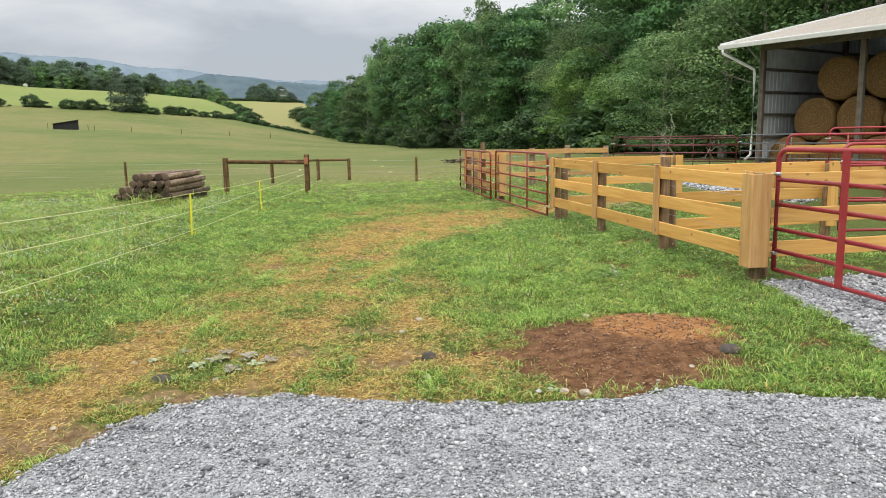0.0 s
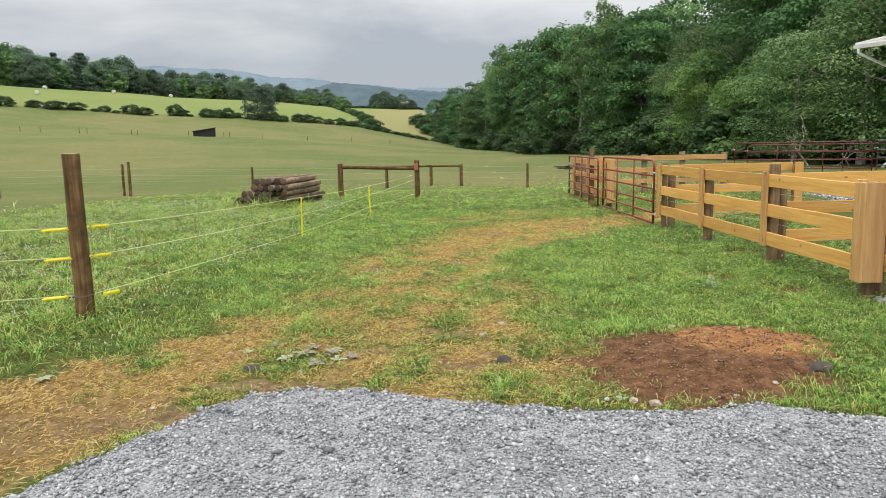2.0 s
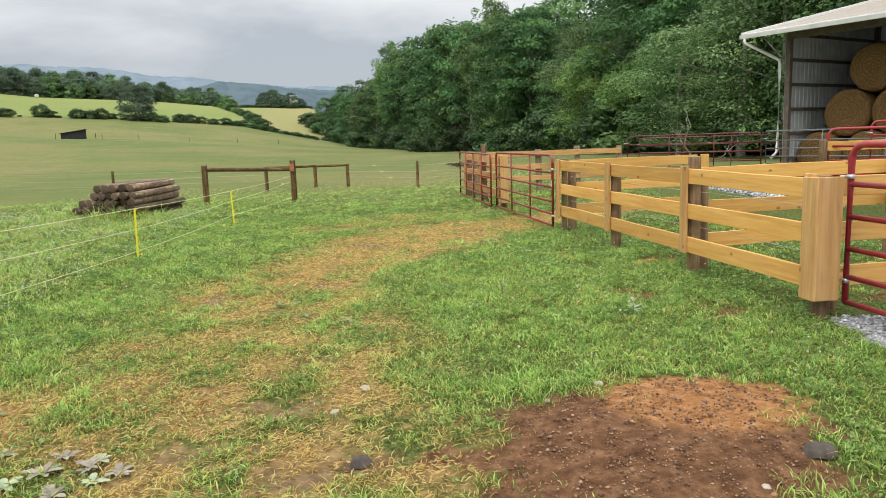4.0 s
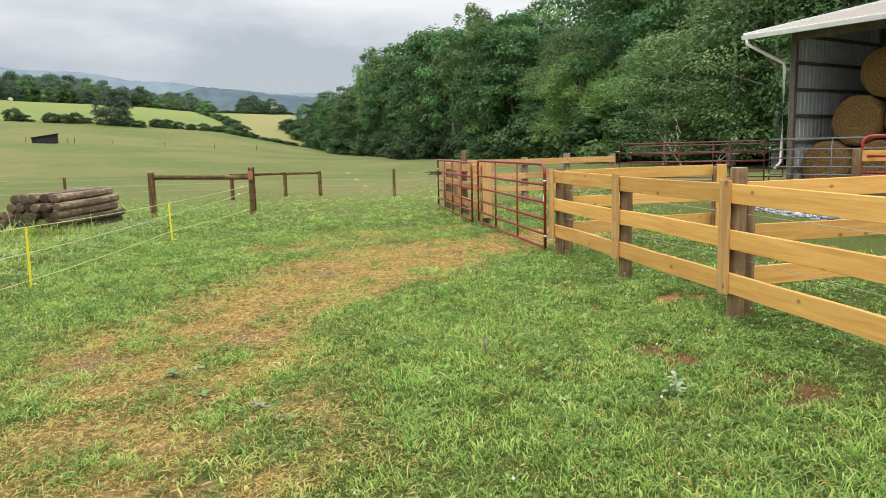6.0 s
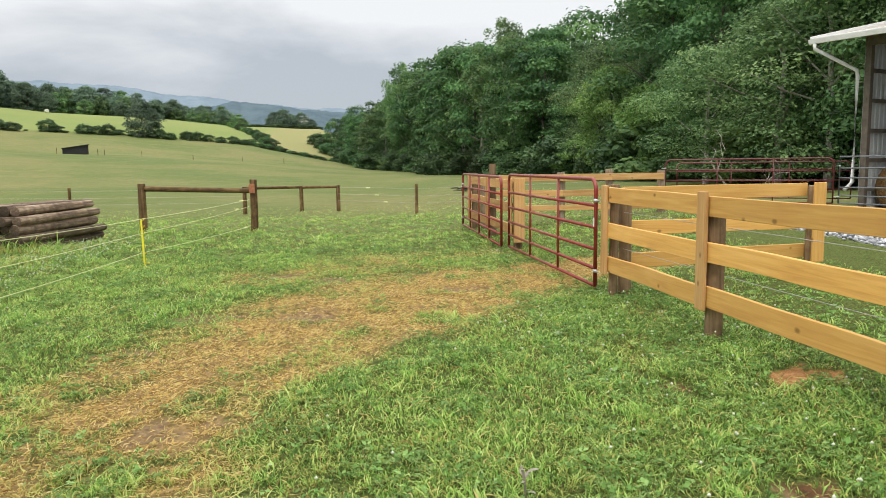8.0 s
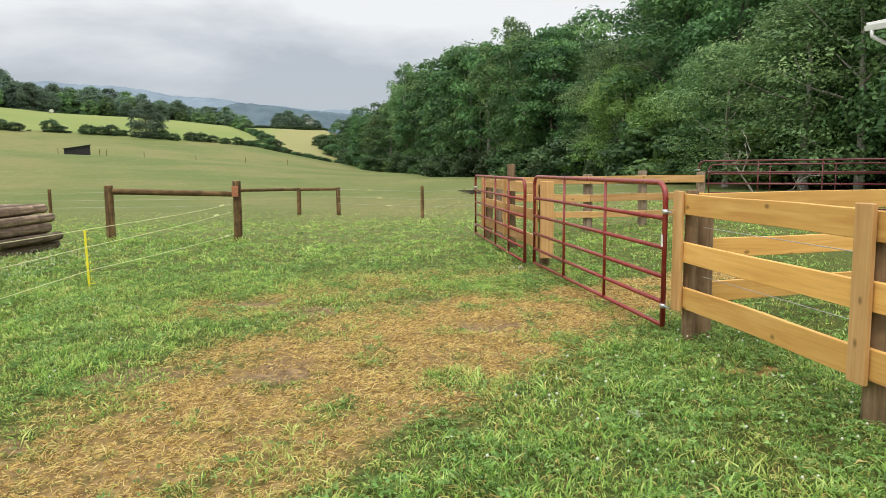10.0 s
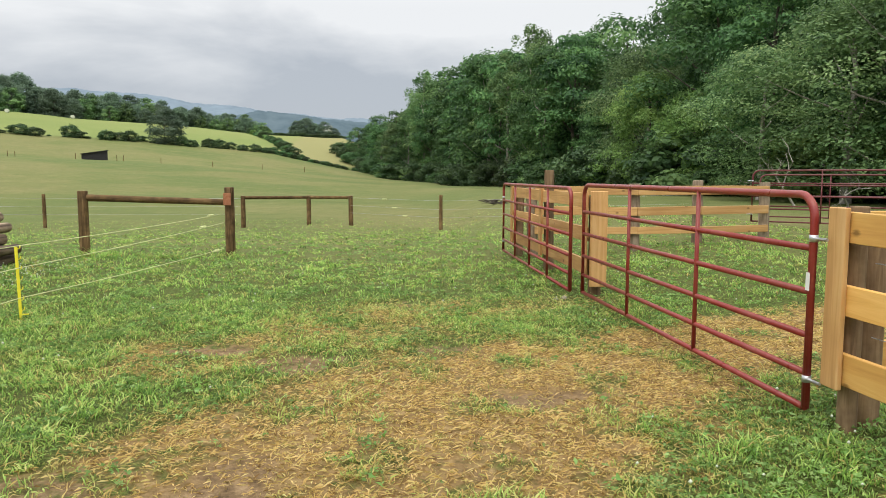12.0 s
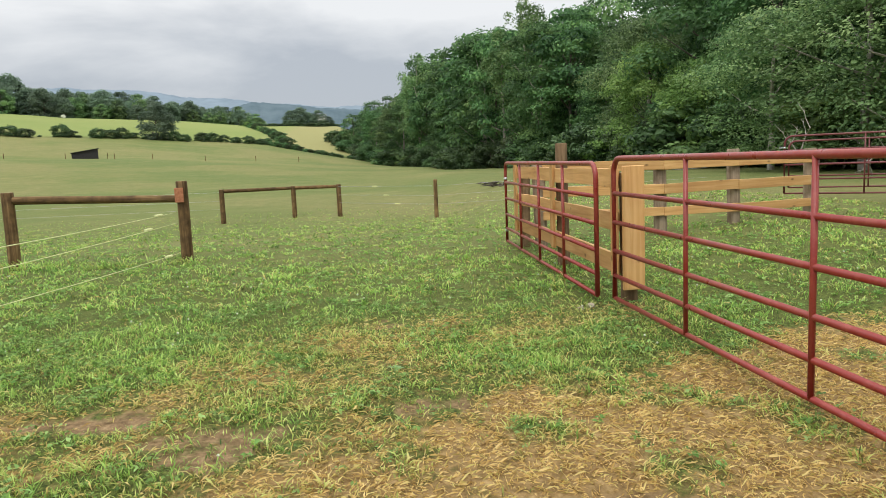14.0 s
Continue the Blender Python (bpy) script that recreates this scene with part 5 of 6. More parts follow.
def ridge(name, d, depth, prof, a, b, label, seed):
    """A far mountain ridge: a long wooded slope with a crest line."""
    rng = np.random.RandomState(seed)
    az = np.linspace(prof[0][0], prof[-1][0], 160)
    el = np.interp(az, [p[0] for p in prof], [p[1] for p in prof])
    h = 1.7 + d * np.tan(np.radians(el))
    h = h + d * 0.0012 * np.convolve(rng.normal(0, 1, 170), np.ones(11) / 3.3, "valid")[:160]
    rows = []
    for t, f in ((0, 0.0), (0.35, 0.35), (0.7, 0.75), (1.0, 1.0), (1.6, 0.7)):
        dd = d - depth * (1 - t)
        bump = 1 + 0.05 * np.sin(az * 1.9 + t * 7 + seed)
        rows.append(np.stack([dd * np.sin(np.radians(az)), dd * np.cos(np.radians(az)), -40 + (h + 40) * f * (bump if f < 1 else 1)], -1))
    v = np.concatenate(rows)
    n = len(az)
    idx = np.arange(len(v)).reshape(len(rows), n)
    faces = np.stack([idx[:-1, :-1], idx[:-1, 1:], idx[1:, 1:], idx[1:, :-1]], -1).reshape(-1, 4)
    me = flat_mesh(name, v, faces, (), True)
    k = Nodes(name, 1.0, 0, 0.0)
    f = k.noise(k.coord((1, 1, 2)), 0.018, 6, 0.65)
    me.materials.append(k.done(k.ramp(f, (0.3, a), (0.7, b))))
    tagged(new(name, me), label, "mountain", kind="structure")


# Distance haze is painted into both ridges' base colours as blue-grey.
ridge("backdrop_ridge_near", 2300, 500, ((-14, 3.4), (-11, 4.5), (-9, 4.9), (-7.5, 4.75), (-5, 4.55), (0, 4.1), (6, 3.8), (14, 3.3)), (0.08, 0.115, 0.135, 1), (0.12, 0.16, 0.18, 1), "wooded mountain ridge in the distance, haze painted in as blue-green", 2)
ridge("backdrop_ridge_far", 3200, 600, ((-40, 5.0), (-27, 5.6), (-22, 6.0), (-18, 5.9), (-14, 5.5), (-9, 5.0), (-4, 4.6), (2, 4.1)), (0.155, 0.20, 0.24, 1), (0.21, 0.26, 0.30, 1), "mountain ridge on the horizon, haze painted in as pale blue", 6)


def field_shed():
    x, y = polar(-18.6, 165)
    s = thing("field_shed", pose(x, y, gz(x, y), 0, 0, 20), "low dark wooden field shelter on the pasture slope", "shed")
    dark = plain_material("dark_boards", (0.018, 0.018, 0.02, 1), (0.045, 0.042, 0.04, 1), 4, 0.9)
    part("roof", box_bm(5.0, 3.0, 0.09, 0.01), dark, s, "", pose(0, 0, 1.50, 0, -9))
    for dx, w in ((-2.25, 1.1), (2.25, 1.8)):
        part("side_wall", box_bm(0.06, 2.5, w, 0.01), dark, s, "", pose(dx, 0, w / 2))
    part("back_wall", box_bm(4.5, 0.06, 1.25, 0.01), dark, s, "", pose(0, 1.2, 0.62))
    bm = box_bm(4.5, 0.06, 1.25, 0.0)
    for v in bm.verts:
        if v.co.z > 0:
            v.co.z += 0.22 + 0.158 * v.co.x
    part("front_wall", bm, dark, s, "", pose(0, -1.2, 0.62))
    return s


field_shed()
M_WRAP = plain_material("pale_bale_wrap", (0.50, 0.52, 0.40, 1), (0.66, 0.67, 0.54, 1), 6, 0.6)
wrapped = bales[0].copy()
wrapped.materials.clear()
wrapped.materials.append(M_WRAP)
for az, d, turn in ((-29.4, 290, 20), (-28.9, 335, 70), (-20.8, 338, 40), (-24.6, 332, 10)):
    x, y = polar(az, d)
    ob = new("hay_bale", wrapped)
    ob.matrix_world = pose(x, y, gz(x, y) + 0.72, 0, 0, turn)
    tagged(ob, "pale wrapped round bale lying on the far mown field", "hay bale", "bales on the field")
for i, az in enumerate([-33.5, -33, -31.8, -30.6, -29.4, -27.0, -26.5, -23.6, -23.2, -19.7, -17.2, -16.8, -14.4, -11, -7.6, -4.6]):
    x, y = polar(float(az), 160 + (i % 3))
    round_post("fence_post", x, y, gz(x, y) + 1.1, 0.06, "dark fence post on the far pasture slope", "far pasture posts")
x, y = polar(-3.5, 420)
house = thing("farmhouse", pose(x, y, gz(x, y) + 7, 0, 0, 30), "small white farmhouse beyond the fields", "house")
part("wall", box_bm(5, 4, 3, 0.05), M_WHITE, house, "", pose(0, 0, 1.5))
bm = bmesh.new()
rv = [bm.verts.new(p) for p in ((-2.8, -2.3, 3), (2.8, -2.3, 3), (2.8, 2.3, 3), (-2.8, 2.3, 3), (-2.8, 0, 4.4), (2.8, 0, 4.4))]
for face in ((0, 1, 5, 4), (2, 3, 4, 5), (0, 4, 3), (1, 2, 5), (0, 3, 2, 1)):
    bm.faces.new([rv[i] for i in face])
part("roof", bm, M_GREY, house)


# ---- grass, clover, straw, stones ----
def blade_material(name):
    k = Nodes(name, 0.6, 0, 0.25)
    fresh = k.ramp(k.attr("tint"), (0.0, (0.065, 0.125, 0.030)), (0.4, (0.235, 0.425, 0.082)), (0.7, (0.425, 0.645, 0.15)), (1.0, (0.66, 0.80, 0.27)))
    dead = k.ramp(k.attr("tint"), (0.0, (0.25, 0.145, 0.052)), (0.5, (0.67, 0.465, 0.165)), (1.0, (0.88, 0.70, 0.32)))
    c = k.mix(k.attr("dry"), fresh, dead)
    k.link(c, k.b.inputs["Base Color"])
    tr = k.node("BsdfTranslucent")
    k.link(c, tr.inputs["Color"])
    mx = k.node("MixShader")
    mx.inputs[0].default_value = 0.5
    k.link(k.b.outputs["BSDF"], mx.inputs[1])
    k.link(tr.outputs["BSDF"], mx.inputs[2])
    k.link(mx.outputs["Shader"], k.t.nodes["Material Output"].inputs["Surface"])
    return k.m


M_BLADE = blade_material("grass_blades")


def surface(x, y):
    """The ground's height with its small relief, as the sheet has it."""
    straw, bare, gravel = covers(x, y)
    z = land(x, y) + 0.018 * ripple(x, y, 1.3) + 0.008 * ripple(x, y, 0.35, 6, 4)
    heap = smooth(1.25 - np.hypot((x - 2.45) / 1.15, (y - 5.6) / 0.95))
    z = z + 0.07 * heap + bare * 0.02 * ripple(x, y, 0.28, 6, 2) - 0.02 * bare * (1 - heap)
    return z + gravel * (0.015 + 0.012 * ripple(x, y, 0.8, 6, 5)) - 0.02 * straw


def grass(name, label, seed, n, x0, x1, y0, y1, tall, width, fade=1.5):
    """Bent blades in tufts over a stretch of ground, lying every way, dry in the worn places, none on gravel and bare earth."""
    rng = np.random.RandomState(seed)
    m = n // 11
    cx, cy = rng.uniform(x0, x1, m), rng.uniform(y0, y1, m)
    i = rng.randint(0, m, n)
    clump = rng.lognormal(0, 0.5, m)[i] * (0.022 + 1.2 * width)
    x, y = cx[i] + rng.normal(0, 1, n) * clump, cy[i] + rng.normal(0, 1, n) * clump
    straw, bare, gravel = covers(x, y)
    patch = ripple(x, y, 2.2) + 0.8 * ripple(x, y, 0.7, 6, 4)
    worn = ripple(x, y, 0.5, 6, 1)
    keep = (rng.rand(n) > bare * 1.04) & (rng.rand(n) > np.clip(gravel * 1.5, 0, 1)) & (rng.rand(n) > straw * (0.55 + 0.5 * (worn > 0.15)))
    far = np.minimum.reduce([(x - x0) / 1.0 + 0.2, (x1 - x) / 1.0 + 0.2, (y1 - y) / fade, np.ones(n)])
    keep &= rng.rand(n) < far
    x, y, straw, patch, worn, i = x[keep], y[keep], straw[keep], patch[keep], worn[keep], i[keep]
    n = len(x)
    wild = smooth((-2.4 - 0.03 * (y - 6) - x) / 0.8) * smooth((26 - y) / 6)
    tuft = rng.lognormal(0, 0.28, m)[i]
    dry = np.clip(straw * 1.1 + 0.04 + 0.20 * ripple(x, y, 3.3, 6, 2) + rng.normal(0, 0.2, n) + rng.normal(0, 0.14, m)[i] - 0.25 * (patch > 0.15), 0, 1)
    dry = np.where(rng.rand(n) < 0.08 + 0.10 * wild, 0.85, dry)
    h = tall * rng.uniform(0.45, 1.2, n) * tuft * (1 + 0.5 * patch) * (1 - 0.5 * np.clip(straw, 0, 1)) * (1 + 0.9 * wild)
    w = width * rng.uniform(0.6, 1.35, n)
    a = rng.rand(n) * 6.283
    lean = h * (rng.uniform(0.3, 1.5, n) + 1.3 * dry * rng.rand(n))
    dx, dy = np.cos(a), np.sin(a)
    z = surface(x, y) - 0.006
    base = np.stack([x, y, z], -1)
    side = np.stack([-dy, dx, rng.normal(0, 0.25, n)], -1) * w[:, None] * 0.5
    mid = base + np.stack([dx * lean * 0.38, dy * lean * 0.38, h * 0.66], -1)
    tip = base + np.stack([dx * lean, dy * lean, h * np.where(dry > 0.6, 0.6, 0.95)], -1)
    v = np.stack([base - side * 0.7, mid + side, mid - side, tip], 1)
    q = np.arange(n * 4).reshape(n, 4)
    faces = np.concatenate([q[:, [0, 1, 2]], q[:, [2, 1, 3]]])
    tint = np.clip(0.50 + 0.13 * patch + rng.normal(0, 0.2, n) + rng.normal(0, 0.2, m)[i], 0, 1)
    # Shade between blades put into the tint: dark root, lighter tip.
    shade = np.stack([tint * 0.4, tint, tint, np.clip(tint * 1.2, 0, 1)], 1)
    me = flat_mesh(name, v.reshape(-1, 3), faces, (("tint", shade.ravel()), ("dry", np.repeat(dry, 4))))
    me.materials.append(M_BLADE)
    return tagged(new(name, me), label, "grass", kind="stuff")


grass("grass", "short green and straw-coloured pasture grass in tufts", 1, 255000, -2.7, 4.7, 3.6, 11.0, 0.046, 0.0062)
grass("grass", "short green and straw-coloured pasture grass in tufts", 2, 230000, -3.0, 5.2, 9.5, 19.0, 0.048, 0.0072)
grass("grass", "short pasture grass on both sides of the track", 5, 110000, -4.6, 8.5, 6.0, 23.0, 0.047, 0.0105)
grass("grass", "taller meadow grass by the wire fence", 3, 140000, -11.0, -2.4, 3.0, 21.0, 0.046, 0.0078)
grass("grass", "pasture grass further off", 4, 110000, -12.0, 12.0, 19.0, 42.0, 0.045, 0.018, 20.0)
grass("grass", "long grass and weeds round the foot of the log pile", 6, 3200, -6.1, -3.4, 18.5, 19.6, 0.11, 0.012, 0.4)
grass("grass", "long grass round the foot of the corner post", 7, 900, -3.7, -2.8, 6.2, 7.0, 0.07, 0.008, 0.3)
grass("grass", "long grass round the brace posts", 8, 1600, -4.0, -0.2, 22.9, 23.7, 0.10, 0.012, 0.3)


def clover(name, n, x0, x1, y0, y1, seed, size):
    """Clover and other small broad leaves, three to a stem, lying low in the grass in patches."""
    rng = np.random.RandomState(seed)
    x, y = rng.uniform(x0, x1, n), rng.uniform(y0, y1, n)
    straw, bare, gravel = covers(x, y)
    patch = ripple(x, y, 1.6, 6, 3) + 0.6 * ripple(x, y, 0.5, 6, 0)
    by_fence = smooth((x - 2.6) / 1.2) * smooth((16 - y) / 3)
    keep = (rng.rand(n) < smooth((patch + 0.22 + 0.5 * by_fence) * 1.6)) & (rng.rand(n) > straw * 1.25) & (bare < 0.35) & (gravel < 0.1)
    x, y = x[keep], y[keep]
    n = len(x)
    rise, a = rng.uniform(0.015, 0.06, n), rng.rand(n) * 6.283
    tint = np.clip(rng.normal(0.5, 0.2, n) + 0.25 * ripple(x, y, 0.9, 6, 2), 0, 1)
    s = size * 0.42
    pos = np.concatenate([np.stack([x + s * np.cos(a + q), y + s * np.sin(a + q), surface(x, y) + rise], -1) for q in (0, 2.09, 4.19)])
    v, f, t = leaf_quads(pos, np.tile([0, 0, 1.5], (3 * n, 1)), size * 0.72, rng, np.clip(np.tile(tint, 3) + rng.normal(0, 0.08, 3 * n), 0, 1), 0.6)
    me = flat_mesh(name, v, f, (("tint", t),))
    me.materials.append(M_CLOVER)
    return tagged(new(name, me), "low green clover leaves among the grass", "clover", kind="stuff")


M_CLOVER = leaf_material("clover_leaves", (0.085, 0.175, 0.036, 1), (0.20, 0.37, 0.085, 1), (0.40, 0.58, 0.20, 1), 0.35)
def dry_straw(n, seed):
    """Dead stalks lying every way over the worn track."""
    rng = np.random.RandomState(seed)
    x, y = rng.uniform(-4, 6.6, n), rng.uniform(3.2, 18.5, n)
    straw, bare, gravel = covers(x, y)
    keep = (rng.rand(n) < straw * 1.1 - 0.12) & (bare < rng.rand(n)) & (gravel < 0.2)
    x, y = x[keep], y[keep]
    n = len(x)
    a, ln = rng.rand(n) * 6.283, rng.uniform(0.02, 0.065, n)
    base = np.stack([x, y, surface(x, y) + 0.004], -1)
    way = np.stack([np.cos(a) * ln, np.sin(a) * ln, rng.uniform(0.0, 0.45, n) * ln], -1)
    side = np.stack([-np.sin(a), np.cos(a), rng.normal(0, 0.4, n)], -1) * rng.uniform(0.0014, 0.003, (n, 1))
    v = np.stack([base - side, base + side, base + way * 0.55 + side * 0.9 + np.array([0, 0, 0.008]), base + way], 1)
    q = np.arange(n * 4).reshape(n, 4)
    f = np.concatenate([q[:, [0, 1, 2]], q[:, [0, 2, 3]]])
    tint = np.clip(rng.normal(0.5, 0.28, n) + 0.22 * ripple(x, y, 0.8, 6, 3), 0, 1)
    me = flat_mesh("dry_straw", v.reshape(-1, 3), f, (("tint", np.repeat(tint, 4)), ("dry", np.repeat(np.clip(rng.normal(0.95, 0.12, n), 0, 1), 4))))
    me.materials.append(M_BLADE)
    return tagged(new("dry_straw", me), "dead straw-coloured grass lying on the worn track", "dry grass", kind="stuff")


dry_straw(330000, 61)
clover("clover", 90000, -3.2, 5.6, 3.8, 19.5, 31, 0.026)
clover("clover", 26000, -5.0, 8.0, 8.0, 26.0, 33, 0.040)
clover("clover", 40000, -11.0, -2.6, 3.0, 22.0, 32, 0.036)


def flowers(n, seed, where):
    """White clover heads: small rough balls above the leaves."""
    rng = np.random.RandomState(seed)
    x0, x1, y0, y1 = where
    x, y = rng.uniform(x0, x1, n), rng.uniform(y0, y1, n)
    straw, bare, gravel = covers(x, y)
    keep = (ripple(x, y, 3.0, 6, 1) > rng.uniform(-0.7, 0.5, n)) & (straw < 0.25) & (bare < 0.2) & (gravel < 0.1)
    x, y = x[keep], y[keep]
    n = len(x)
    octa = np.array([(1, 0, 0), (0, 1, 0), (-1, 0, 0), (0, -1, 0), (0, 0, 1), (0, 0, -1)], float)
    tri = np.array([(0, 1, 4), (1, 2, 4), (2, 3, 4), (3, 0, 4), (1, 0, 5), (2, 1, 5), (3, 2, 5), (0, 3, 5)])
    size = rng.uniform(0.007, 0.0125, (n, 1, 1))
    c = np.stack([x, y, surface(x, y) + rng.uniform(0.06, 0.14, n)], -1)
    v = c[:, None, :] + octa[None] * size
    f = (np.arange(n)[:, None, None] * 6 + tri[None]).reshape(-1, 3)
    me = flat_mesh("clover_flowers", v.reshape(-1, 3), f)
    me.materials.append(M_FLOWER)
    return tagged(new("clover_flowers", me), "white clover heads dotted through the grass", "flowers", kind="stuff")


M_FLOWER = plain_material("clover_heads", (0.48, 0.52, 0.38, 1), (0.70, 0.72, 0.58, 1), 80, 0.9)
flowers(13000, 41, (-10.0, -2.6, 4.0, 22.0))
flowers(600, 42, (-2.3, 7.5, 4.5, 22.0))
flowers(300, 43, (2.8, 5.6, 8.5, 14.5))


def pebbles(name, label, n, seed, where, size, material, test, sink=0.35, squash=0.7):
    """Loose stones: rough eight-sided lumps, part sunk."""
    rng = np.random.RandomState(seed)
    x0, x1, y0, y1 = where
    x, y = rng.uniform(x0, x1, n), rng.uniform(y0, y1, n)
    keep = test(*covers(x, y), x, y, rng)
    x, y = x[keep], y[keep]
    n = len(x)
    octa = np.array([(1, 0, 0), (0, 1, 0), (-1, 0, 0), (0, -1, 0), (0.1, 0.1, 1), (0, 0, -1)], float)
    tri = np.array([(0, 1, 4), (1, 2, 4), (2, 3, 4), (3, 0, 4), (1, 0, 5), (2, 1, 5), (3, 2, 5), (0, 3, 5)])
    s = size * rng.lognormal(0, 0.38, (n, 1, 1))
    shape = octa[None] * (1 + rng.uniform(-0.35, 0.35, (n, 6, 3)))
    shape[:, :, 2] *= squash
    a = rng.rand(n) * 6.283
    ca, sa = np.cos(a)[:, None], np.sin(a)[:, None]
    shape = np.stack([shape[:, :, 0] * ca - shape[:, :, 1] * sa, shape[:, :, 0] * sa + shape[:, :, 1] * ca, shape[:, :, 2]], -1)
    c = np.stack([x, y, surface(x, y) + s[:, 0, 0] * (squash - sink)], -1)
    v = c[:, None, :] + shape * s
    f = (np.arange(n)[:, None, None] * 6 + tri[None]).reshape(-1, 3)
    me = flat_mesh(name, v.reshape(-1, 3), f, (("tint", np.repeat(rng.rand(n), 6)),))
    me.materials.append(material)
    return tagged(new(name, me), label, "stones", kind="stuff")


def stone_material(name, *stops):
    k = Nodes(name, 0.9, 0, 0.2)
    c = k.ramp(k.attr("tint"), *stops)
    return k.done(k.mix(k.value(k.noise(k.coord(), 90, 3), 0.4, 0.7, 0, 0.4), c, (0.20, 0.20, 0.21)))


M_STONE = stone_material("crushed_limestone", (0.0, (0.11, 0.112, 0.118)), (0.3, (0.33, 0.335, 0.345)), (0.75, (0.50, 0.505, 0.515)), (1.0, (0.64, 0.64, 0.64)))
M_CLOD = stone_material("red_clods", (0.0, (0.085, 0.036, 0.016)), (0.5, (0.20, 0.10, 0.048)), (0.85, (0.36, 0.20, 0.10)), (1.0, (0.46, 0.31, 0.19)))
M_ROCK = plain_material("field_stone", (0.30, 0.25, 0.19, 1), (0.56, 0.50, 0.41, 1), 14, 0.9)
pebbles("gravel_stones", "loose crushed grey gravel", 52000, 51, (-2.8, 4.6, 2.6, 5.0), 0.0078, M_STONE, lambda s, b, g, x, y, r: g > r.uniform(0.3, 0.8, len(x)))
pebbles("gravel_stones", "loose crushed grey gravel by the gate", 8000, 52, (4.2, 6.6, 3.6, 7.6), 0.014, M_STONE, lambda s, b, g, x, y, r: g > r.uniform(0.3, 0.8, len(x)))
pebbles("gravel_stones", "grey gravel between the pens", 6000, 53, (9.0, 12.2, 13.5, 23.0), 0.035, M_STONE, lambda s, b, g, x, y, r: g > r.uniform(0.2, 0.7, len(x)))
pebbles("gravel_stones", "stray gravel along the edge of the drive", 2500, 54, (-3.5, 4.6, 3.0, 5.4), 0.010, M_STONE, lambda s, b, g, x, y, r: (g < 0.6) & (y - np.interp(x, EDGE_X, EDGE_Y) < 0.28 * r.rand(len(x)) ** 2.2))
pebbles("earth_clods", "crumbled red-brown earth clods", 9000, 55, (-3.5, 5.0, 3.5, 14.0), 0.0055, M_CLOD, lambda s, b, g, x, y, r: b > r.uniform(0.35, 1.0, len(x)))
pebbles("earth_clods", "crumbled red-brown earth clods", 16000, 56, (0.6, 3.8, 4.0, 6.7), 0.0058, M_CLOD, lambda s, b, g, x, y, r: b > r.uniform(0.4, 1.0, len(x)))


def rock(x, y, size, seed, label="small pale field stone lying in the grass"):
    bm = bmesh.new()
    bmesh.ops.create_icosphere(bm, subdivisions=2, radius=size)
    for v in bm.verts:
        v.co *= 1 + 0.35 * noise.noise(v.co * (1.4 / size) + Vector((seed, 0, 0)))
        v.co.z *= 0.6
    me = mesh_of("rock", bm)
    me.materials.append(M_ROCK)
    ob = new("rock", me)
    ob.matrix_world = pose(x, y, float(surface(x, y)) + size * 0.25, 0, 0, seed * 50)
    return tagged(ob, label, "stone", "field stones")


for i, (x, y, s) in enumerate(((0.62, 4.95, 0.045), (0.75, 6.55, 0.06), (0.55, 6.15, 0.05), (2.25, 6.15, 0.055), (1.85, 5.95, 0.03), (2.55, 4.75, 0.04), (1.62, 4.42, 0.06), (1.48, 4.45, 0.05),
                               (2.2, 4.55, 0.035), (-0.9, 5.2, 0.04), (-1.6, 5.75, 0.035), (-1.15, 4.9, 0.03), (2.1, 6.3, 0.03), (2.95, 6.2, 0.035), (-1.75, 4.5, 0.035), (4.02, 18.5, 0.07), (3.9, 18.42, 0.05))):
    rock(x, y, s * 0.62, i + 1.0)


def dung_pat(x, y, r, seed):
    bm = bmesh.new()
    rings = []
    for f, z in ((1.0, 0.0), (0.85, 0.03), (0.55, 0.045), (0.2, 0.05)):
        rings.append([bm.verts.new((r * f * (1 + 0.2 * noise.noise((math.cos(a) * 1.5 + seed, math.sin(a) * 1.5, f))) * math.cos(a), r * 0.75 * f * math.sin(a), z + 0.012 * noise.noise((a * 2, f * 5, seed))))
                      for a in (2 * math.pi * j / 18 for j in range(18))])
    for a, b in zip(rings, rings[1:]):
        for j in range(18):
            bm.faces.new((a[j], a[(j + 1) % 18], b[(j + 1) % 18], b[j])).smooth = True
    bm.faces.new(rings[-1])
    me = mesh_of("dung_pat", bm)
    me.materials.append(M_DUNG)
    ob = new("dung_pat", me)
    ob.matrix_world = pose(x, y, float(surface(x, y)) + 0.005)
    return tagged(ob, "dried dark grey cow pat in the grass", "cow pat", "cow pats")


M_DUNG = plain_material("dried_dung", (0.045, 0.038, 0.032, 1), (0.13, 0.11, 0.09, 1), 18, 0.95, 0, 0.8)
for i, (x, y, r) in enumerate(((2.98, 4.97, 0.095), (-1.28, 5.22, 0.08), (0.69, 5.43, 0.06))):
    dung_pat(x, y, r, i + 2.0)


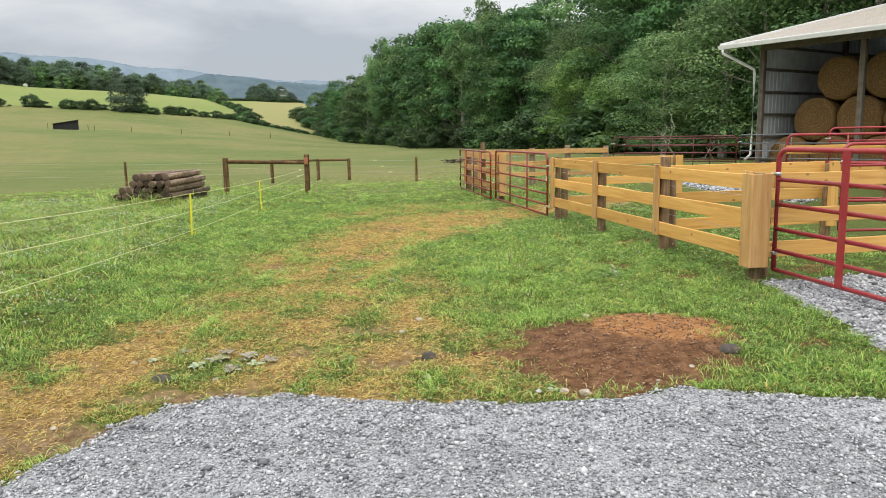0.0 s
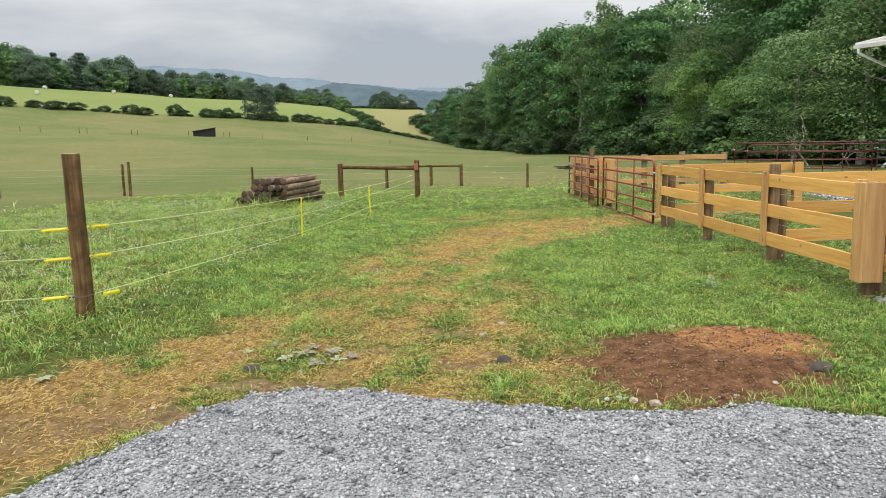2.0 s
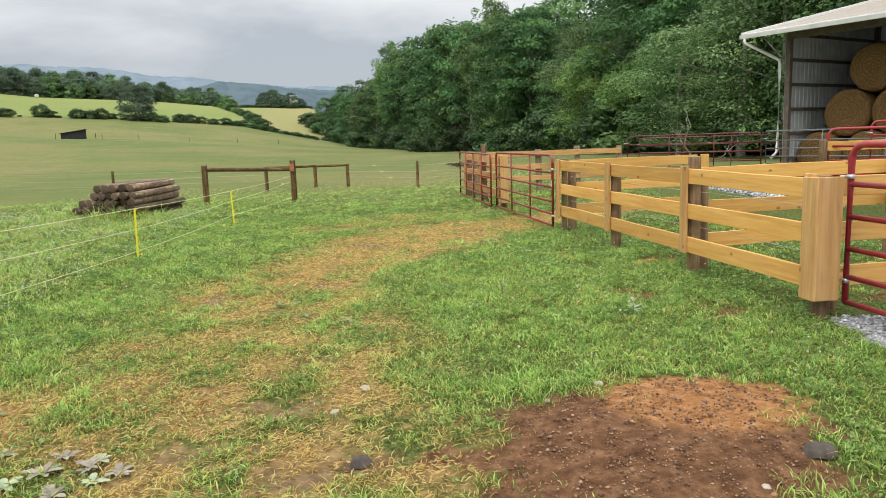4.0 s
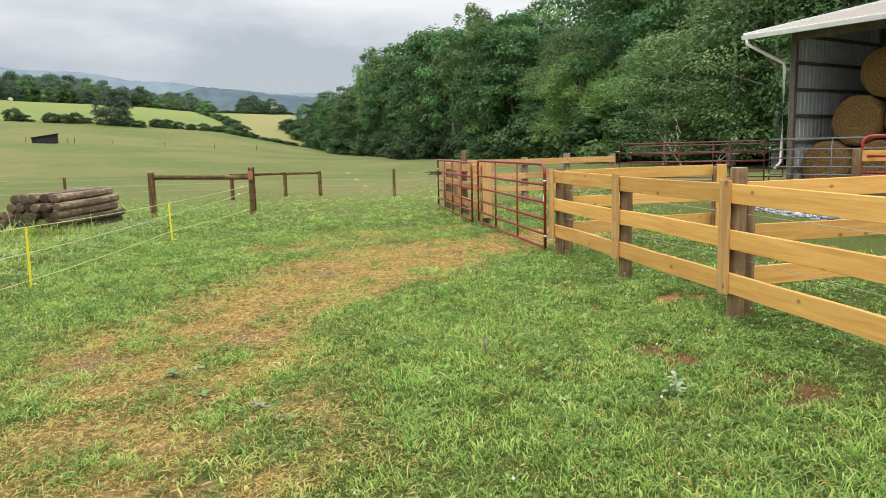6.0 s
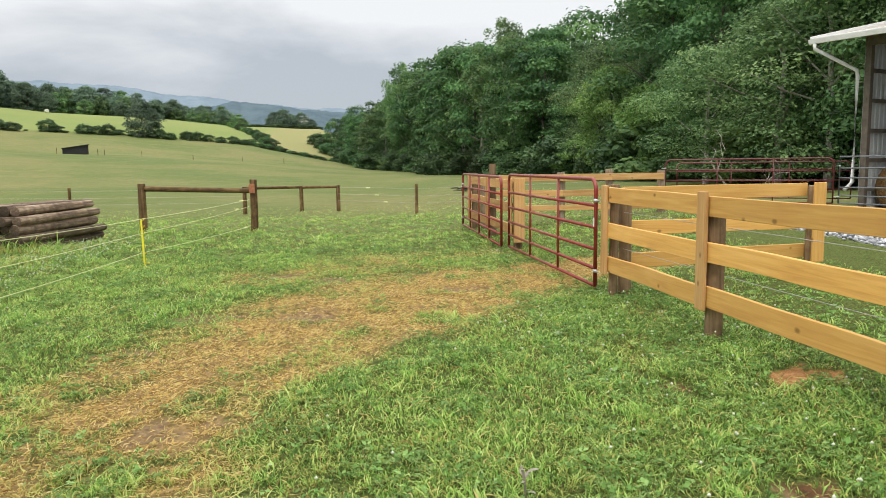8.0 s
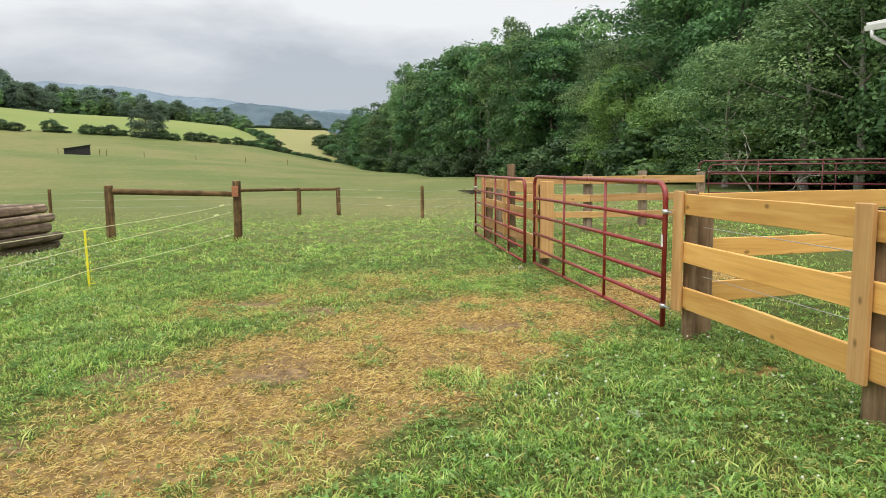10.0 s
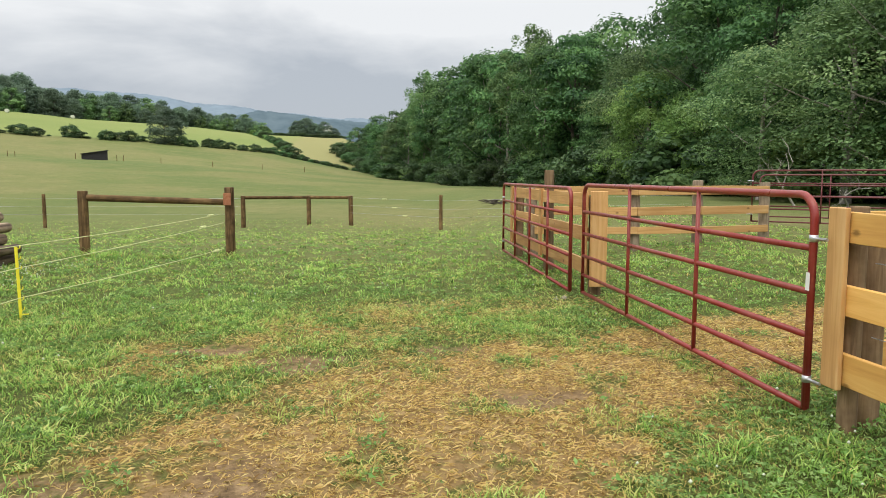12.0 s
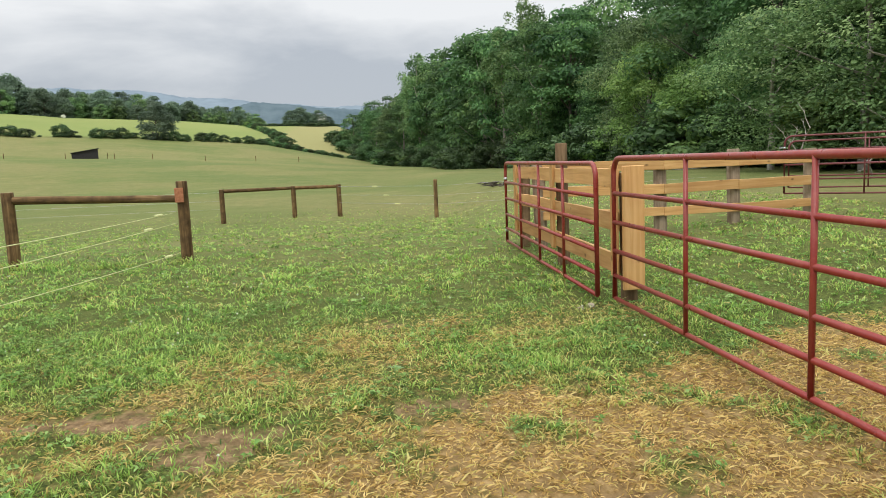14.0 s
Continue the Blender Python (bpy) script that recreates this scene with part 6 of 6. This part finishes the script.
def weed(x, y, leaves, size, seed, material, label, rise=0.35, stalk=0.0):
    """A rosette of broad leaves, with a stalk where it has one."""
    rng = random.Random(seed)
    size *= 0.62
    w = thing("weed", pose(x, y, float(surface(x, y)), 0, 0, seed * 40), label, "weed", "weeds in the grass")
    for i in range(leaves):
        a = 6.283 * i / leaves + rng.uniform(-0.3, 0.3)
        ln = size * rng.uniform(0.6, 1.1)
        up = rise * rng.uniform(0.5, 1.4)
        z0 = stalk * rng.uniform(0.1, 1.0)
        bm = bmesh.new()
        rows = []
        for t, wd in ((0, 0.10), (0.3, 0.26), (0.6, 0.30), (0.85, 0.18), (1.0, 0.02)):
            c = Vector((math.cos(a) * ln * t, math.sin(a) * ln * t, z0 + 0.01 + ln * (up * t * 1.6 - up * 1.1 * t * t)))
            sd = Vector((-math.sin(a), math.cos(a), 0)) * ln * wd * 0.7
            rows.append((bm.verts.new(c - sd + Vector((0, 0, 0.08 * ln * wd))), bm.verts.new(c - Vector((0, 0, 0.03 * ln))), bm.verts.new(c + sd + Vector((0, 0, 0.08 * ln * wd)))))
        for p, q in zip(rows, rows[1:]):
            bm.faces.new((p[0], p[1], q[1], q[0]))
            bm.faces.new((p[1], p[2], q[2], q[1]))
        part("leaf", bm, material, w)
    if stalk:
        part("stalk", tube_bm([(0, 0, 0), (0.01, 0, stalk * 0.6), (0.02, 0.01, stalk)], 0.006, 6), material, w)
    return w


M_WEED = plain_material("weed_leaf", (0.09, 0.17, 0.045, 1), (0.19, 0.30, 0.10, 1), 20, 0.55)
M_WEED_PALE = plain_material("pale_weed_leaf", (0.24, 0.30, 0.17, 1), (0.42, 0.46, 0.30, 1), 20, 0.7)
M_WEED_DEAD = plain_material("dead_weed", (0.17, 0.15, 0.11, 1), (0.38, 0.34, 0.26, 1), 20, 0.9)
for i, (x, y, n, s, m, st) in enumerate(((3.25, 8.0, 9, 0.15, M_WEED_PALE, 0.16), (3.35, 8.15, 7, 0.13, M_WEED, 0.05), (2.28, 9.15, 6, 0.10, M_WEED_DEAD, 0.17), (0.25, 8.75, 6, 0.13, M_WEED, 0), (0.8, 8.2, 6, 0.12, M_WEED_DEAD, 0),
                                        (-0.80, 5.35, 8, 0.16, M_WEED_DEAD, 0), (-0.55, 5.55, 8, 0.15, M_WEED_DEAD, 0), (-0.7, 5.75, 6, 0.13, M_WEED_PALE, 0), (-1.45, 5.75, 7, 0.13, M_WEED_PALE, 0), (-1.25, 5.9, 6, 0.12, M_WEED_DEAD, 0), (-0.95, 5.62, 9, 0.17, M_WEED_DEAD, 0), (-1.08, 5.5, 7, 0.15, M_WEED_PALE, 0), (-0.72, 5.62, 8, 0.16, M_WEED_DEAD, 0.03), (-0.9, 5.8, 7, 0.14, M_WEED_DEAD, 0.02), (-0.65, 5.45, 7, 0.14, M_WEED_PALE, 0), (-0.05, 9.25, 8, 0.15, M_WEED, 0.02), (0.1, 9.4, 7, 0.13, M_WEED_PALE, 0), (0.65, 8.4, 7, 0.13, M_WEED_DEAD, 0.03),
                                        (-2.75, 4.95, 7, 0.14, M_WEED_PALE, 0), (1.4, 4.45, 6, 0.10, M_WEED_PALE, 0), (2.2, 16.9, 6, 0.12, M_WEED, 0), (-1.6, 6.6, 6, 0.1, M_WEED, 0), (0.1, 14.6, 7, 0.14, M_WEED, 0), (3.3, 12.2, 6, 0.1, M_WEED_PALE, 0))):
    weed(x, y, n, s, i + 1, m, {"weed_leaf": "broad green weed in the short grass", "pale_weed_leaf": "pale grey-green weed in the grass", "dead_weed": "withered grey-brown weed lying in the grass"}[m.name], stalk=st)
